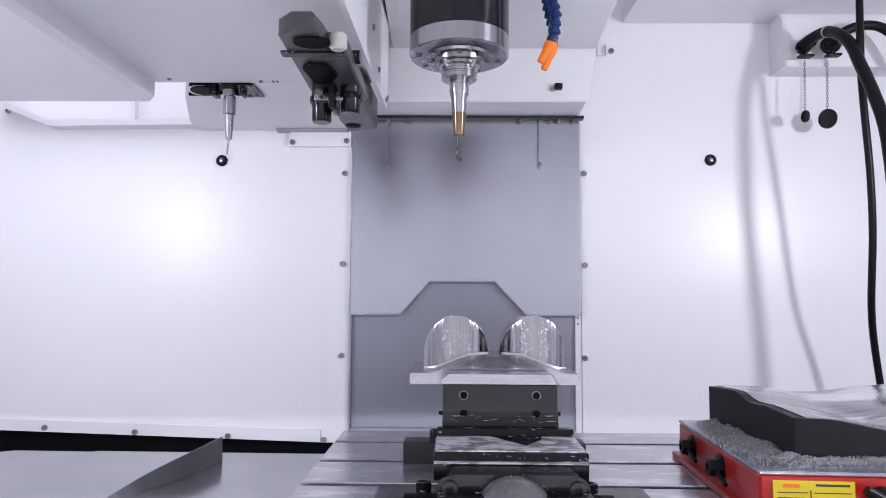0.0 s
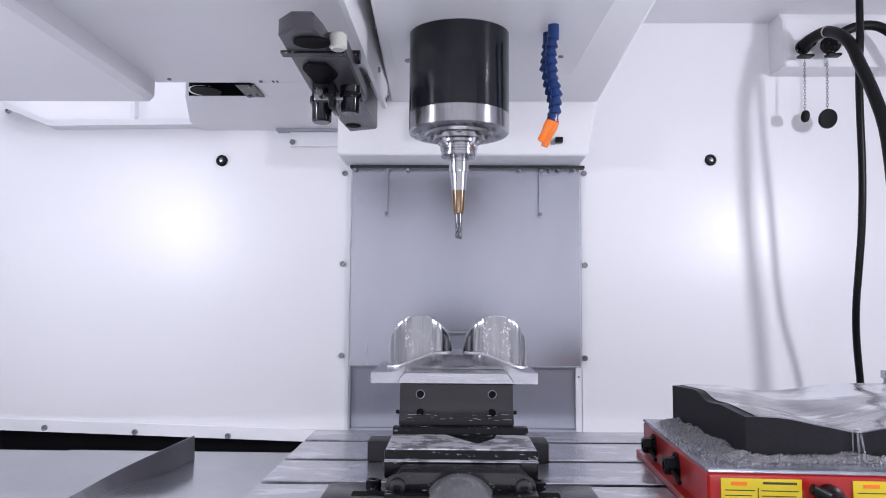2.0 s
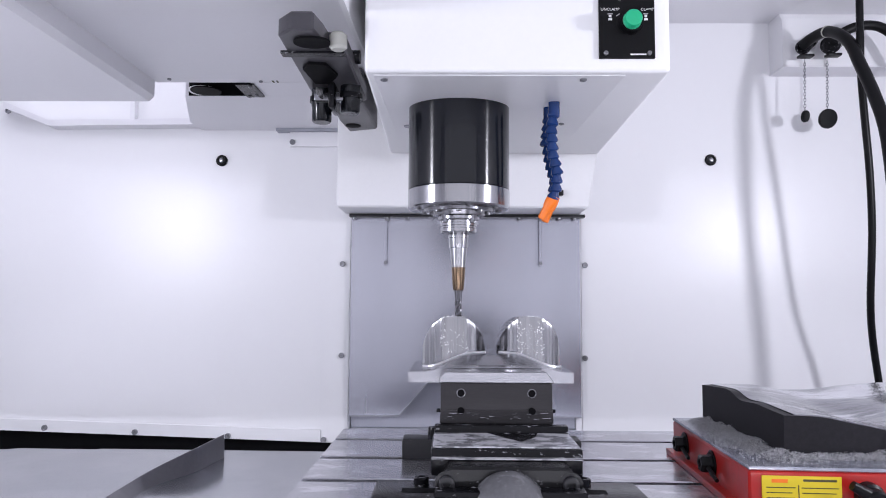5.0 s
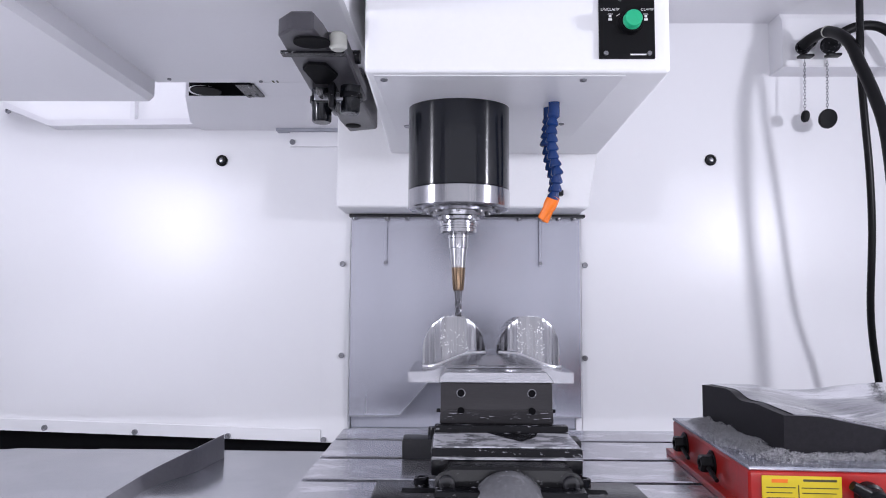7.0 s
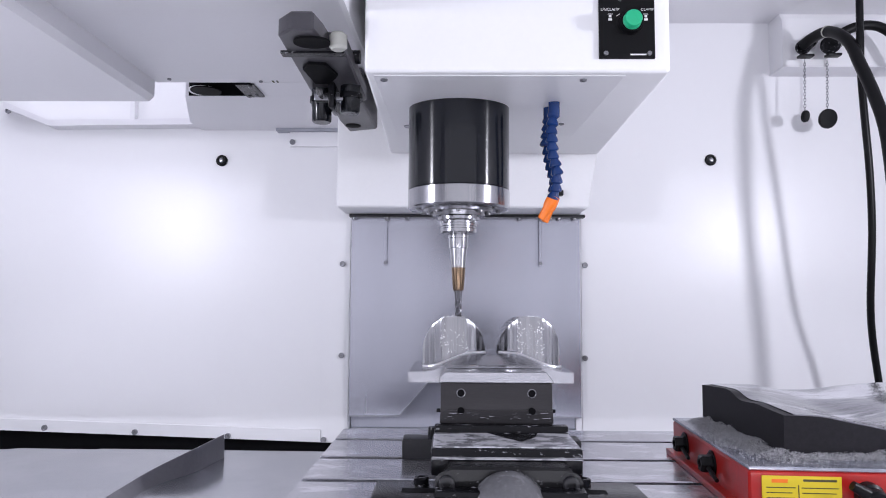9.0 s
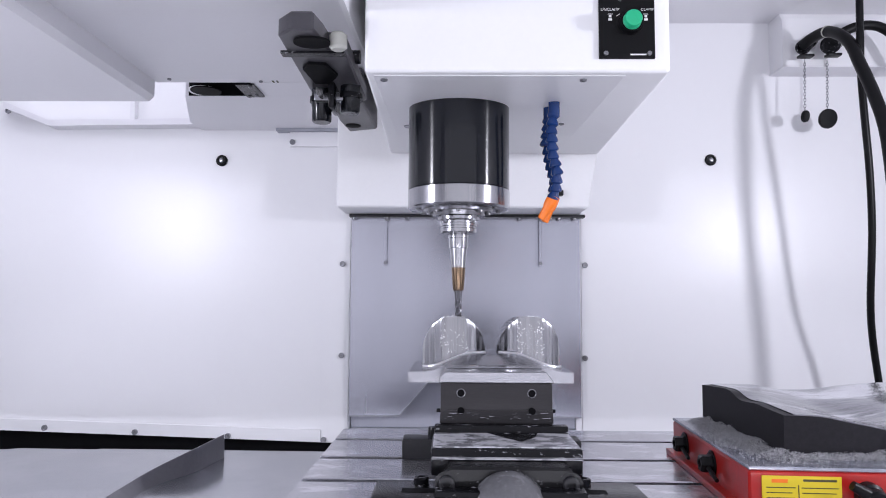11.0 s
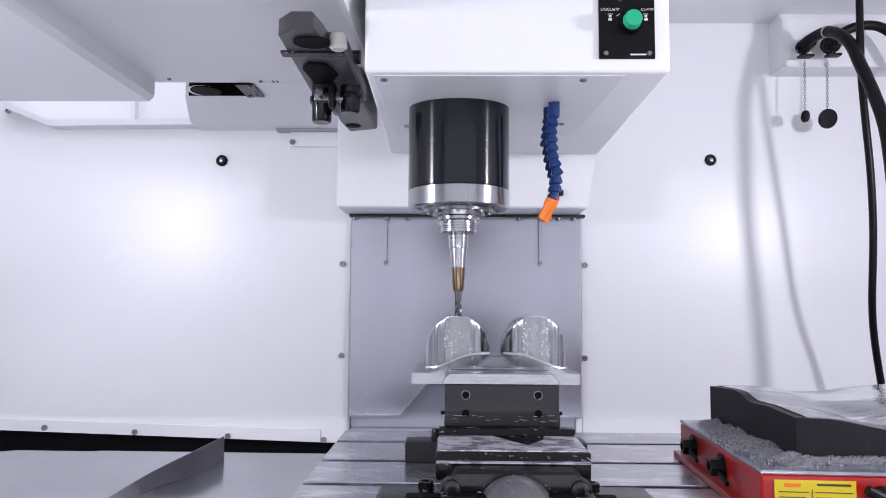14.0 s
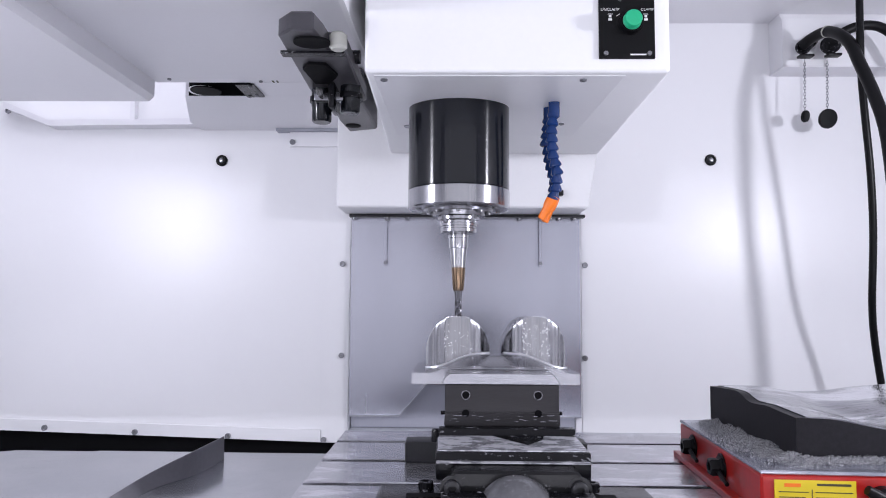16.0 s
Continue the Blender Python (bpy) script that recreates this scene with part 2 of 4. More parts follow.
def tube(bm, pts, r, seg=12, smooth=3):
    """A round hose along points, smoothed by corner cutting."""
    pts = [Vector(p) for p in pts]
    for _ in range(smooth):
        q = [pts[0]]
        for a, b in zip(pts, pts[1:]):
            q += [a.lerp(b, 0.25), a.lerp(b, 0.75)]
        pts = q + [pts[-1]]
    rings, up = [], Vector((0, 1, 0))
    for i, p in enumerate(pts):
        d = (pts[min(i + 1, len(pts) - 1)] - pts[max(i - 1, 0)]).normalized()
        a = d.cross(up if abs(d.dot(up)) < 0.95 else Vector((1, 0, 0))).normalized()
        b = d.cross(a)
        rings.append([bm.verts.new(p + r * (a * math.cos(2 * math.pi * k / seg) + b * math.sin(2 * math.pi * k / seg))) for k in range(seg)])
    for a, b in zip(rings, rings[1:]):
        for i in range(seg):
            j = (i + 1) % seg
            bm.faces.new((a[i], a[j], b[j], b[i]))
    bm.faces.new(rings[0][::-1])
    bm.faces.new(rings[-1])
    return bm


def hex_bolt(bm, at, way, r, h, socket=True):
    """A socket-head screw standing on at, pointing along way."""
    m = along(at, Vector(at) + Vector(way))
    if socket:
        lathe(bm, [(0, 0), (r, 0), (r, h * 0.85), (r * 0.85, h), (r * 0.5, h), (r * 0.48, h * 0.45), (0, h * 0.45)], m, 14)
    else:
        lathe(bm, [(0, 0), (r, 0), (r, h * 0.35), (r * 0.72, h * 0.8), (r * 0.3, h), (0, h)], m, 14)
    return bm


def writing(name, text, at, size, parent, material=LETTER):
    cu = bpy.data.curves.new("text", "FONT")
    cu.body, cu.size, cu.align_x = text, size, "CENTER"
    tmp = bpy.data.objects.new("text", cu)
    scene.collection.objects.link(tmp)
    me = bpy.data.meshes.new_from_object(tmp.evaluated_get(bpy.context.evaluated_depsgraph_get()))
    bpy.data.objects.remove(tmp)
    me.transform(Matrix.Translation(Vector(at) - ORIGIN[parent]) @ Matrix.Rotation(radians(90), 4, "X"))
    me.materials.clear()
    me.materials.append(material)
    ob = new(name, me)
    ob.parent = parent
    ORIGIN[ob] = ORIGIN[parent]
    return ob


# ---- how the axes move ----
def table_offset(t):
    if t >= 4.76:
        a = math.pi * (t - 6.5) + 0.32
        return Vector((-0.0038 + 0.0103 * math.cos(a), -0.0080 + 0.0106 * math.sin(a), 0))
    return None


TABLE_KEYS = [(0.0, -0.0034, -0.0205), (0.3, -0.0034, -0.0205), (0.4, -0.0123, -0.0195), (0.5, -0.0286, -0.0180), (0.6, -0.0432, -0.0160), (0.7, -0.0579, -0.0138), (0.8, -0.0645, -0.0127), (0.9, -0.0652, -0.0125),
              (1.5, -0.0652, -0.0125), (2.3, -0.0652, -0.0125), (2.4, -0.0619, -0.0118), (2.5, -0.0479, -0.0095), (2.6, -0.0322, -0.0065), (2.7, -0.0175, -0.0035), (2.8, -0.0035, -0.0007), (2.9, 0.0, 0.0),
              (3.5, 0.0, 0.0), (4.4, 0.0, 0.0), (4.6, 0.0004, 0.0002)]
HEAD_KEYS = [(0.0, 0.2673), (0.85, 0.2673), (1.0, 0.2575), (1.1, 0.2465), (1.2, 0.2350), (1.3, 0.2230), (1.4, 0.2110), (1.5, 0.1960), (1.75, 0.1640), (2.0, 0.1316), (2.15, 0.1150), (2.3, 0.1040), (2.5, 0.1012), (3.0, 0.0969),
             (3.1, 0.0880), (3.2, 0.0750), (3.3, 0.0615), (3.4, 0.0470), (3.5, 0.0318), (3.6, 0.0220), (3.75, 0.0120), (4.0, 0.0057), (4.5, 0.0025), (5.2, 0.0), (16.0, 0.0)]
MOVING_TABLE, MOVING_HEAD = [], []


def table_rows(at, turn=0.0):
    spin = pose(0, 0, 0, 0, 0, turn)
    rows = [(t, Matrix.Translation(at + Vector((x, y, 0))) @ spin) for t, x, y in TABLE_KEYS]
    return rows + [(4.8 + 0.2 * k, Matrix.Translation(at + table_offset(4.8 + 0.2 * k)) @ spin) for k in range(57)]


def on_table(ob):
    MOVING_TABLE.append(ob)
    return ob


def on_head(ob):
    MOVING_HEAD.append(ob)
    return ob


def motions():
    for ob in MOVING_TABLE:
        walk(ob, table_rows(ob.location.copy(), math.degrees(ob.rotation_euler.z)))
    for ob in MOVING_HEAD:
        at = ob.location.copy()
        walk(ob, [(t, Matrix.Translation(at + Vector((0, 0, s)))) for t, s in HEAD_KEYS])
    sway()


# ---- the enclosure ----
PANEL = "white powder-coated sheet metal panel at the back of the machine"
wall_bl = single("wall_back_left", P([(-1.32, -0.350), (-1.32, 1.1), (-0.272, 1.1), (-0.272, -0.3785), (-0.33, -0.3785)], "y", 1.82, 1.85), WHITE, (-0.8, 1.82, 0.0), PANEL, "wall", kind="structure")
wall_br = single("wall_back_right", B(0.345, 1.42, 1.82, 1.85, -0.75, 1.1), WHITE, (0.85, 1.82, 0.0), PANEL, "wall", kind="structure")
single("wall_left", B(-1.35, -1.32, -0.42, 1.85, -0.9, 1.1), WHITE, (-1.33, 0.6, 0), "white sheet metal side wall of the enclosure", "wall", kind="structure")
single("wall_right", B(1.42, 1.45, -0.42, 1.85, -0.9, 1.1), WHITE, (1.43, 0.6, 0), "white sheet metal side wall of the enclosure", "wall", kind="structure")
bm = B(-1.35, -0.95, -0.45, -0.42, -0.9, 1.1)
box(bm, 1.25, 1.45, -0.45, -0.42, -0.9, 1.1)
box(bm, -0.95, 1.25, -0.45, -0.42, 0.88, 1.1)
box(bm, -0.95, 1.25, -0.45, -0.42, -0.9, -0.60)
single("wall_front", bm, WHITE, (0, -0.43, 0), "white sheet metal front wall with the open doorway", "wall", kind="structure")
# out of view; added in white to throw light up at the undersides
single("chute", P([(-0.42, -0.60), (0.60, -0.72), (0.60, -0.74), (-0.42, -0.62)], "x", -1.32, 1.42), WHITE, (0, 0.1, -0.65), "unseen white sheet metal chute added before the table to bounce light", "chute", kind="structure")
single("ceiling", B(-1.35, 1.45, -0.45, 1.85, 1.1, 1.13), WHITE, (0, 0.6, 1.1), "pale sheet metal roof of the enclosure", "ceiling", kind="structure")
single("ceiling_side", P([(0.47, 0.770), (1.42, 0.770), (1.42, 0.80), (0.47, 0.80)], "y", 1.2, 1.82), GREYWHITE, (0.9, 1.5, 0.77), "pale sheet metal soffit over the back wall", "ceiling", kind="structure")
single("floor", B(-1.35, 1.45, -0.45, 1.90, -0.93, -0.90), STEEL_DARK, (0, 0.6, -0.9), "grey steel chip pan under the table", "floor", kind="structure")
# black sheet added behind the gap, its shade put into the colour
single("gap_shade_sheet", B(-1.32, -0.20, 1.86, 1.90, -0.90, -0.30), VOID, (-0.7, 1.88, -0.5), "black sheet put in for the shade of the gap under the back wall", "gap", kind="structure")
# folded seams on the back panels
single("trim_left", P([(-0.345, -0.376), (-0.345, 0.425), (-0.276, 0.425), (-0.276, -0.377)], "y", 1.817, 1.8198), WHITE, (-0.31, 1.818, 0), "white screwed edge strip beside the way cover", "trim", kind="structure")
single("trim_right", B(0.349, 0.375, 1.817, 1.8198, -0.60, 0.68), WHITE, (0.36, 1.818, 0), "white screwed edge strip beside the way cover", "trim", kind="structure")
single("trim_foot", P([(-1.32, -0.349), (-1.32, -0.318), (-0.347, -0.345), (-0.347, -0.3765)], "y", 1.814, 1.8196), WHITE, (-0.8, 1.81, -0.35), "white folded foot edge of the back panel", "trim", kind="structure")
single("trim_ledge", P([(-1.221, 0.533), (-1.097, 0.482), (-0.60, 0.488), (-0.60, 0.472), (-1.093, 0.465), (-1.221, 0.516)], "y", 1.775, 1.8196), GREYWHITE, (-0.9, 1.8, 0.48), "pale folded ledge on the back wall", "trim", kind="structure")
single("trim_upright", B(-0.885, -0.872, 1.800, 1.8196, 0.489, 0.80), GREYWHITE, (-0.88, 1.81, 0.6), "pale folded upright above the ledge", "trim", kind="structure")

SCREW_LABEL = "small zinc socket screw on the back panel"
first = None
for x, z, y in ([(0.358, 0.347, 1.817), (0.358, 0.097, 1.817), (0.356, -0.151, 1.817), (-0.294, 0.345, 1.817), (-0.296, 0.097, 1.817), (-0.295, -0.148, 1.817), (-0.437, 0.429, 1.806), (-0.289, 0.433, 1.806),
                 (-1.235, 0.518, 1.82), (-1.085, -0.345, 1.814), (-0.842, -0.354, 1.814), (-0.593, -0.362, 1.814), (-0.338, -0.370, 1.814), (0.437, 0.690, 1.82)]):
    if first is None:
        bm = hex_bolt(bmesh.new(), (x, y, z), (0, -1, 0), 0.0075, 0.006)
        first = single("panel_screw", bm, SCREW, (x, y, z), SCREW_LABEL, "screw", "screws on the back panels")
    else:
        copy_thing(first, Matrix.Translation((x, y, z + H)))
for x, z in ((-0.634, 0.380), (0.703, 0.386)):
    plug = thing("rubber_plug", (x, 1.82, z), "round black rubber plug in the back panel", "plug", "plugs in the back wall")
    m = along((x, 1.82, z), (x, 1.70, z))
    part("rim", L([(0, 0), (0.0155, 0), (0.0155, 0.004), (0.012, 0.008), (0.009, 0.008), (0.009, 0.004), (0, 0.004)], m, 28), RUBBER, plug)
    part("core", L([(0, 0.0045), (0.0075, 0.0045), (0.006, 0.009), (0, 0.011)], m, 20), SCREW, plug, "steel core of the plug")

clip = thing("wall_bracket", (0.41, 1.82, 0.70), "small white bent bracket on the back wall", "bracket")
part("plate", B(0.397, 0.421, 1.806, 1.8198, 0.675, 0.728, bevel=0.002), WHITE, clip)
part("lip", B(0.417, 0.421, 1.790, 1.806, 0.675, 0.700), GREYWHITE, clip)

cover = thing("way_cover", (0.035, 1.83, -0.3), "grey steel telescopic cover behind the spindle head", "way cover")
part("lower_sheet", B(-0.268, 0.330, 1.822, 1.83, -0.80, 0.72), SHEET_LOW, cover)
part("fold", B(-0.268, 0.330, 1.812, 1.8218, -0.350, -0.338), STEEL_DARK, cover)
part("guide", B(-0.2715, -0.2685, 1.806, 1.84, -0.75, 0.72), STEEL_DARK, cover)
part("guide", B(0.3305, 0.3445, 1.812, 1.84, -0.75, 0.72), GREYWHITE, cover)
for z in (-0.045, -0.06, -0.20):
    part("rivet", hex_bolt(bmesh.new(), (0.338, 1.812, z), (0, -1, 0), 0.003, 0.002, False), SCREW, cover)

# ---- the spindle head ----
SX, SY = 0.011, 1.145
AX = Matrix.Translation((SX, SY, 0))
head = on_head(thing("spindle_head", (SX, SY, 0.31), "white machine spindle head with black glossy spindle housing", "spindle head"))


def under(y):
    """Height of the head's underside, which rises towards the column."""
    return 0.3170 + 0.064 * (y - 0.916)


def wedge(front, back, y0, y1, drop, top, bevel, seg):
    """A block over the sloping underside, wider at the back."""
    t = bmesh.new()
    low = [t.verts.new((x, y, under(y) - drop)) for x, y in ((front[0], y0), (front[1], y0), (back[1], y1), (back[0], y1))]
    high = [t.verts.new((v.co.x, v.co.y, top if top > 0.5 else v.co.z + top)) for v in low]
    t.faces.new(low[::-1])
    t.faces.new(high)
    for k in range(4):
        t.faces.new((low[k], low[(k + 1) % 4], high[(k + 1) % 4], high[k]))
    bmesh.ops.bevel(t, geom=t.edges[:], offset=bevel, segments=seg, affect="EDGES", profile=0.5)
    return t


part("housing", wedge((-0.124, 0.303), (-0.154, 0.362), 0.916, 1.6495, 0.0, 0.80, 0.007, 3), WHITE_HEAD, head)
part("bottom_plate", wedge((-0.113, 0.243), (-0.118, 0.252), 0.928, 1.390, 0.0015, 0.002, 0.0008, 1), WHITE_HEAD, head)
part("saddle", P([(-0.288, 0.2295), (0.338, 0.2295), (0.366, 0.40), (0.366, 0.85), (-0.288, 0.85)], "y", 1.650, 1.798, bevel=0.004), WHITE_HEAD, head, "white painted saddle of the head")
part("spindle_housing", L([(0, 0.345), (0.0865, 0.345), (0.0865, 0.188), (0.085, 0.186), (0, 0.186)], AX, 72), BLACKGLOSS, head, "black glossy spindle housing")
part("spindle_ring", L([(0.02, 0.1858), (0.0868, 0.1858), (0.0868, 0.157), (0.084, 0.1545), (0.082, 0.1545), (0.082, 0.158), (0.02, 0.158)], AX, 72), CHROME, head, "polished steel spindle nose ring")
part("nose_plate", L([(0.02, 0.1578), (0.0818, 0.1578), (0.0818, 0.1545), (0.060, 0.1545), (0.058, 0.150), (0.046, 0.150), (0.044, 0.143), (0.020, 0.143)], AX, 72), NOSE, head, "dark oiled spindle nose plate")
for k in range(8):
    a = 2 * math.pi * (k + 0.3) / 8
    part("ring_screw", hex_bolt(bmesh.new(), (SX + 0.071 * math.cos(a), SY + 0.071 * math.sin(a), 0.1545), (0, 0, -1), 0.0050, 0.0026), NOSE, head)
for k in range(8):
    a = 2 * math.pi * k / 8
    part("nose_screw", hex_bolt(bmesh.new(), (SX + 0.050 * math.cos(a), SY + 0.050 * math.sin(a), 0.1505), (0, 0, -1), 0.0046, 0.004), NOSE, head)
for k in range(4):
    a = 2 * math.pi * (k + 0.5) / 4
    part("coolant_jet", R((SX + 0.036 * math.cos(a), SY + 0.036 * math.sin(a), 0.1455), (SX + 0.030 * math.cos(a), SY + 0.030 * math.sin(a), 0.132), 0.0052, 0.004, 12), SCREW, head)
for sx in (-1, 1):
    part("drive_key", B(SX + sx * 0.026 - 0.006, SX + sx * 0.026 + 0.006, SY - 0.008, SY + 0.008, 0.128, 0.1445, bevel=0.001), CHROME, head)
for x, y in ((-0.099, 0.946), (0.187, 0.946), (0.207, 1.262)):
    part("cover_screw", hex_bolt(bmesh.new(), (x, y, under(y) - 0.0015), (0, 0, -1), 0.0052, 0.003), SCREW, head)
part("drain_plug", L([(0, 0.0), (0.0105, 0.0), (0.0095, -0.0025), (0, -0.0025)], Matrix.Translation((-0.085, 1.29, under(1.29) - 0.0014)), 20), SCREW, head)
panel = part("button_panel", B(0.203, 0.2805, 0.9125, 0.9165, 0.336, 0.452, bevel=0.0008, seg=1), PANELBLACK, head, "black clamp button panel")
part("knob", L([(0, 0), (0.0128, 0), (0.0128, 0.012), (0.0120, 0.013), (0.0120, 0.020), (0.0110, 0.0222), (0.006, 0.0230), (0, 0.0230)], along((0.2460, 0.9125, 0.3855), (0.2460, 0.80, 0.3855)), 32), GREEN, panel, "green push button")
part("collar", L([(0, 0), (0.0160, 0), (0.0160, 0.004), (0.0148, 0.008), (0.0148, 0.012), (0.0132, 0.012), (0.0132, 0.001)], along((0.2460, 0.9125, 0.3855), (0.2460, 0.80, 0.3855)), 32), RUBBER, panel, "black button collar")
for x, z in ((0.212, 0.343), (0.272, 0.343), (0.232, 0.421)):
    part("panel_bolt", hex_bolt(bmesh.new(), (x, 0.9125, z), (0, -1, 0), 0.0032, 0.003), SCREW, panel)
writing("lettering", "UNCLAMP", (0.2185, 0.9120, 0.4040), 0.0056, panel)
writing("lettering", "CLAMP", (0.2700, 0.9120, 0.4040), 0.0056, panel)
part("print_bar", B(0.246, 0.268, 0.9119, 0.9124, 0.3405, 0.3425), LETTER, panel)
for x in (0.2185, 0.2680):
    bm = B(x - 0.0025, x + 0.0025, 0.9119, 0.9124, 0.390, 0.393)
    box(bm, x - 0.0018, x + 0.0018, 0.9119, 0.9124, 0.3945, 0.398)
    box(bm, x - 0.0035, x + 0.0035, 0.9119, 0.9124, 0.3990, 0.3996)
    part("print_mark", bm, LETTER, panel)
for x0, x1, s in ((0.227, 0.232, 1), (0.258, 0.263, -1)):
    part("print_arrow", P([(x0, 0.396), (x1, 0.398 + 0.001 * s), (x1, 0.3988 + 0.001 * s), (x0, 0.3968)], "y", 0.9119, 0.9124), LETTER, panel)
sensor = part("sensor_block", B(0.253, 0.272, 1.632, 1.651, 0.258, 0.272, bevel=0.002), RUBBER, head, "small black sensor block")
part("hinge", B(0.243, 0.254, 1.640, 1.651, 0.255, 0.264), SCREW, head)

# the holder with its cutter
tool = on_head(thing("tool_holder", (SX, SY, 0.143), "polished tool holder with heat-tinted sleeve and cutter", "tool holder"))
part("flange", L([(0.0, 0.1432), (0.0340, 0.1432), (0.0358, 0.1415), (0.0358, 0.1370), (0.0335, 0.1352), (0.0300, 0.1345), (0.0300, 0.1312), (0.0315, 0.1302), (0.0315, 0.1262), (0.0298, 0.1252), (0.0298, 0.1225), (0.0312, 0.1215), (0.0312, 0.1160), (0.0300, 0.1145), (0.0195, 0.1135), (0, 0.1135)], AX, 56), CHROME, tool)
part("collar", L([(0, 0.1137), (0.0168, 0.1137), (0.0175, 0.111), (0.0175, 0.1065), (0.0168, 0.1058), (0.0168, 0.0905), (0.0160, 0.0885), (0, 0.0885)], AX, 40), CHROME, tool)
part("sleeve", L([(0, 0.0888), (0.0146, 0.0888), (0.0120, 0.0560), (0, 0.0560)], AX, 40), CHROME, tool)
part("sleeve_tip", L([(0, 0.0562), (0.01198, 0.0562), (0.0095, 0.0190), (0.0084, 0.0170), (0, 0.0170)], AX, 40), BRONZE, tool, "heat-tinted brown sleeve tip")
bm = bmesh.new()
for k in range(3):  # fluted cutter, wound from three lands round a core
    a = 2 * math.pi * k / 3
    pts = [(SX + 0.0036 * math.cos(a + 150 * q), SY + 0.0036 * math.sin(a + 150 * q), -0.0255 + q) for q in [0.001 * i for i in range(27)]]
    tube(bm, pts, 0.0026, 8, 0)
rod(bm, (SX, SY, 0.018), (SX, SY, 0.000), 0.0063, 0.0060, 24)
rod(bm, (SX, SY, 0.002), (SX, SY, -0.0250), 0.0042, 0.0038, 16)
part("cutter", bm, CUTTER, tool)

# coolant hoses on the head
for px, py, pts, tip in (
        (0.167, 1.090, [(0.167, 1.090, 0.316), (0.162, 1.092, 0.278), (0.164, 1.097, 0.245), (0.171, 1.100, 0.210), (0.169, 1.105, 0.183), (0.164, 1.110, 0.168)], (0.148, 1.115, 0.137)),
        (0.164, 1.130, [(0.164, 1.130, 0.316), (0.159, 1.132, 0.275), (0.163, 1.135, 0.240), (0.171, 1.138, 0.205), (0.170, 1.142, 0.172)], (0.159, 1.150, 0.136))):
    hose = on_head(thing("coolant_hose", (px, py, 0.316), "blue jointed coolant hose with an orange nozzle", "coolant hose", "coolant hoses on the head"))
    part("socket", L([(0, 0.3300), (0.0092, 0.3300), (0.0092, 0.311), (0.009, 0.303), (0, 0.303)], Matrix.Translation((px, py, 0)), 24), BLUE, hose)
    pts = [Vector(p) + Vector((0.003 * i / (len(pts) - 1), 0, 0.002 * i / (len(pts) - 1))) for i, p in enumerate(pts)]
    length = sum((b - a).length for a, b in zip(pts, pts[1:]))
    n = 11
    for i in range(n):
        d0 = length * i / n
        for a, b in zip(pts, pts[1:]):
            if d0 <= (b - a).length + 1e-6:
                break
            d0 -= (b - a).length
        way = (b - a).normalized()
        at = a + way * d0
        m = along(at, at + way)
        q = length / n
        part("joint", L([(0, -0.001), (0.0062, -0.001), (0.0066, q * 0.22), (0.0098, q * 0.72), (0.0103, q * 0.95), (0.008, q * 1.12), (0, q * 1.15)], m, 18), BLUE, hose)
    tip = Vector(tip)
    m = along(pts[-1], tip)
    q = (tip - pts[-1]).length
    part("nozzle", L([(0, -0.004), (0.0098, -0.004), (0.0102, 0.006), (0.0090, q * 0.40), (0.0074, q * 0.5), (0.0062, q), (0.0044, q + 0.001), (0.0040, q - 0.01), (0, q - 0.01)], m, 20), ORANGE, hose, "orange plastic nozzle")

# the cover sheet that hangs on the head
sheet = on_head(thing("sliding_cover", (0.035, 1.80, 0.0), "grey brushed steel cover sheet hanging behind the spindle", "way cover"))
OUT = [(-0.270, 0.236), (-0.270, -0.303), (-0.138, -0.302), (-0.06, -0.214), (0.115, -0.213), (0.199, -0.303), (0.342, -0.302), (0.342, 0.236)]
part("sheet", P(OUT, "y", 1.800, 1.806), STEEL, sheet)
bm = bmesh.new()
for (xa, za), (xb, zb) in zip(OUT[1:6], OUT[2:7]):
    prism(bm, [(xa, za), (xb, zb), (xb, zb - 0.004), (xa, za - 0.004)], "y", 1.7985, 1.8075)
part("wiper_edge", bm, STEEL_DARK, sheet, "dark wiper edge of the sheet")
part("top_rail", B(-0.274, 0.352, 1.775, 1.7995, 0.2215, 0.2290), DARKGREY, sheet, "dark top rail with screws")
for x in (-0.262, -0.175, -0.12, 0.18, 0.262, 0.285, 0.325):
    part("rail_screw", hex_bolt(bmesh.new(), (x, 1.787, 0.2215), (0, 0, -1), 0.0058, 0.006), SCREW, sheet)
for x in (-0.177, 0.235):
    rod_ = part("stay", B(x - 0.0035, x + 0.0035, 1.788, 1.7985, 0.092, 0.228, bevel=0.001, seg=1), STEEL, sheet, "thin steel stay")
    part("stay_screw", hex_bolt(bmesh.new(), (x, 1.788, 0.100), (0, -1, 0), 0.0045, 0.004), SCREW, rod_)
    part("stay_screw", hex_bolt(bmesh.new(), (x + 0.003, 1.788, 0.216), (0, -1, 0), 0.005, 0.005), SCREW, rod_)

# ---- the table ----
table = on_table(thing("machine_table", (0.25, 1.1, -0.275), "wet grey cast iron machine table with long slots", "machine table"))
part("body", B(-0.223, 0.949, 0.66, 1.463, -0.345, -0.301), TABLE, table)
EDGES = [0.661, 0.748, 0.766, 0.895, 0.913, 1.041, 1.059, 1.189, 1.207, 1.344, 1.362, 1.464]
for y0, y1 in zip(EDGES[::2], EDGES[1::2]):
    part("land", B(-0.224, 0.95, y0, y1, -0.302, -0.275, bevel=0.0015, seg=1), TABLE, table)
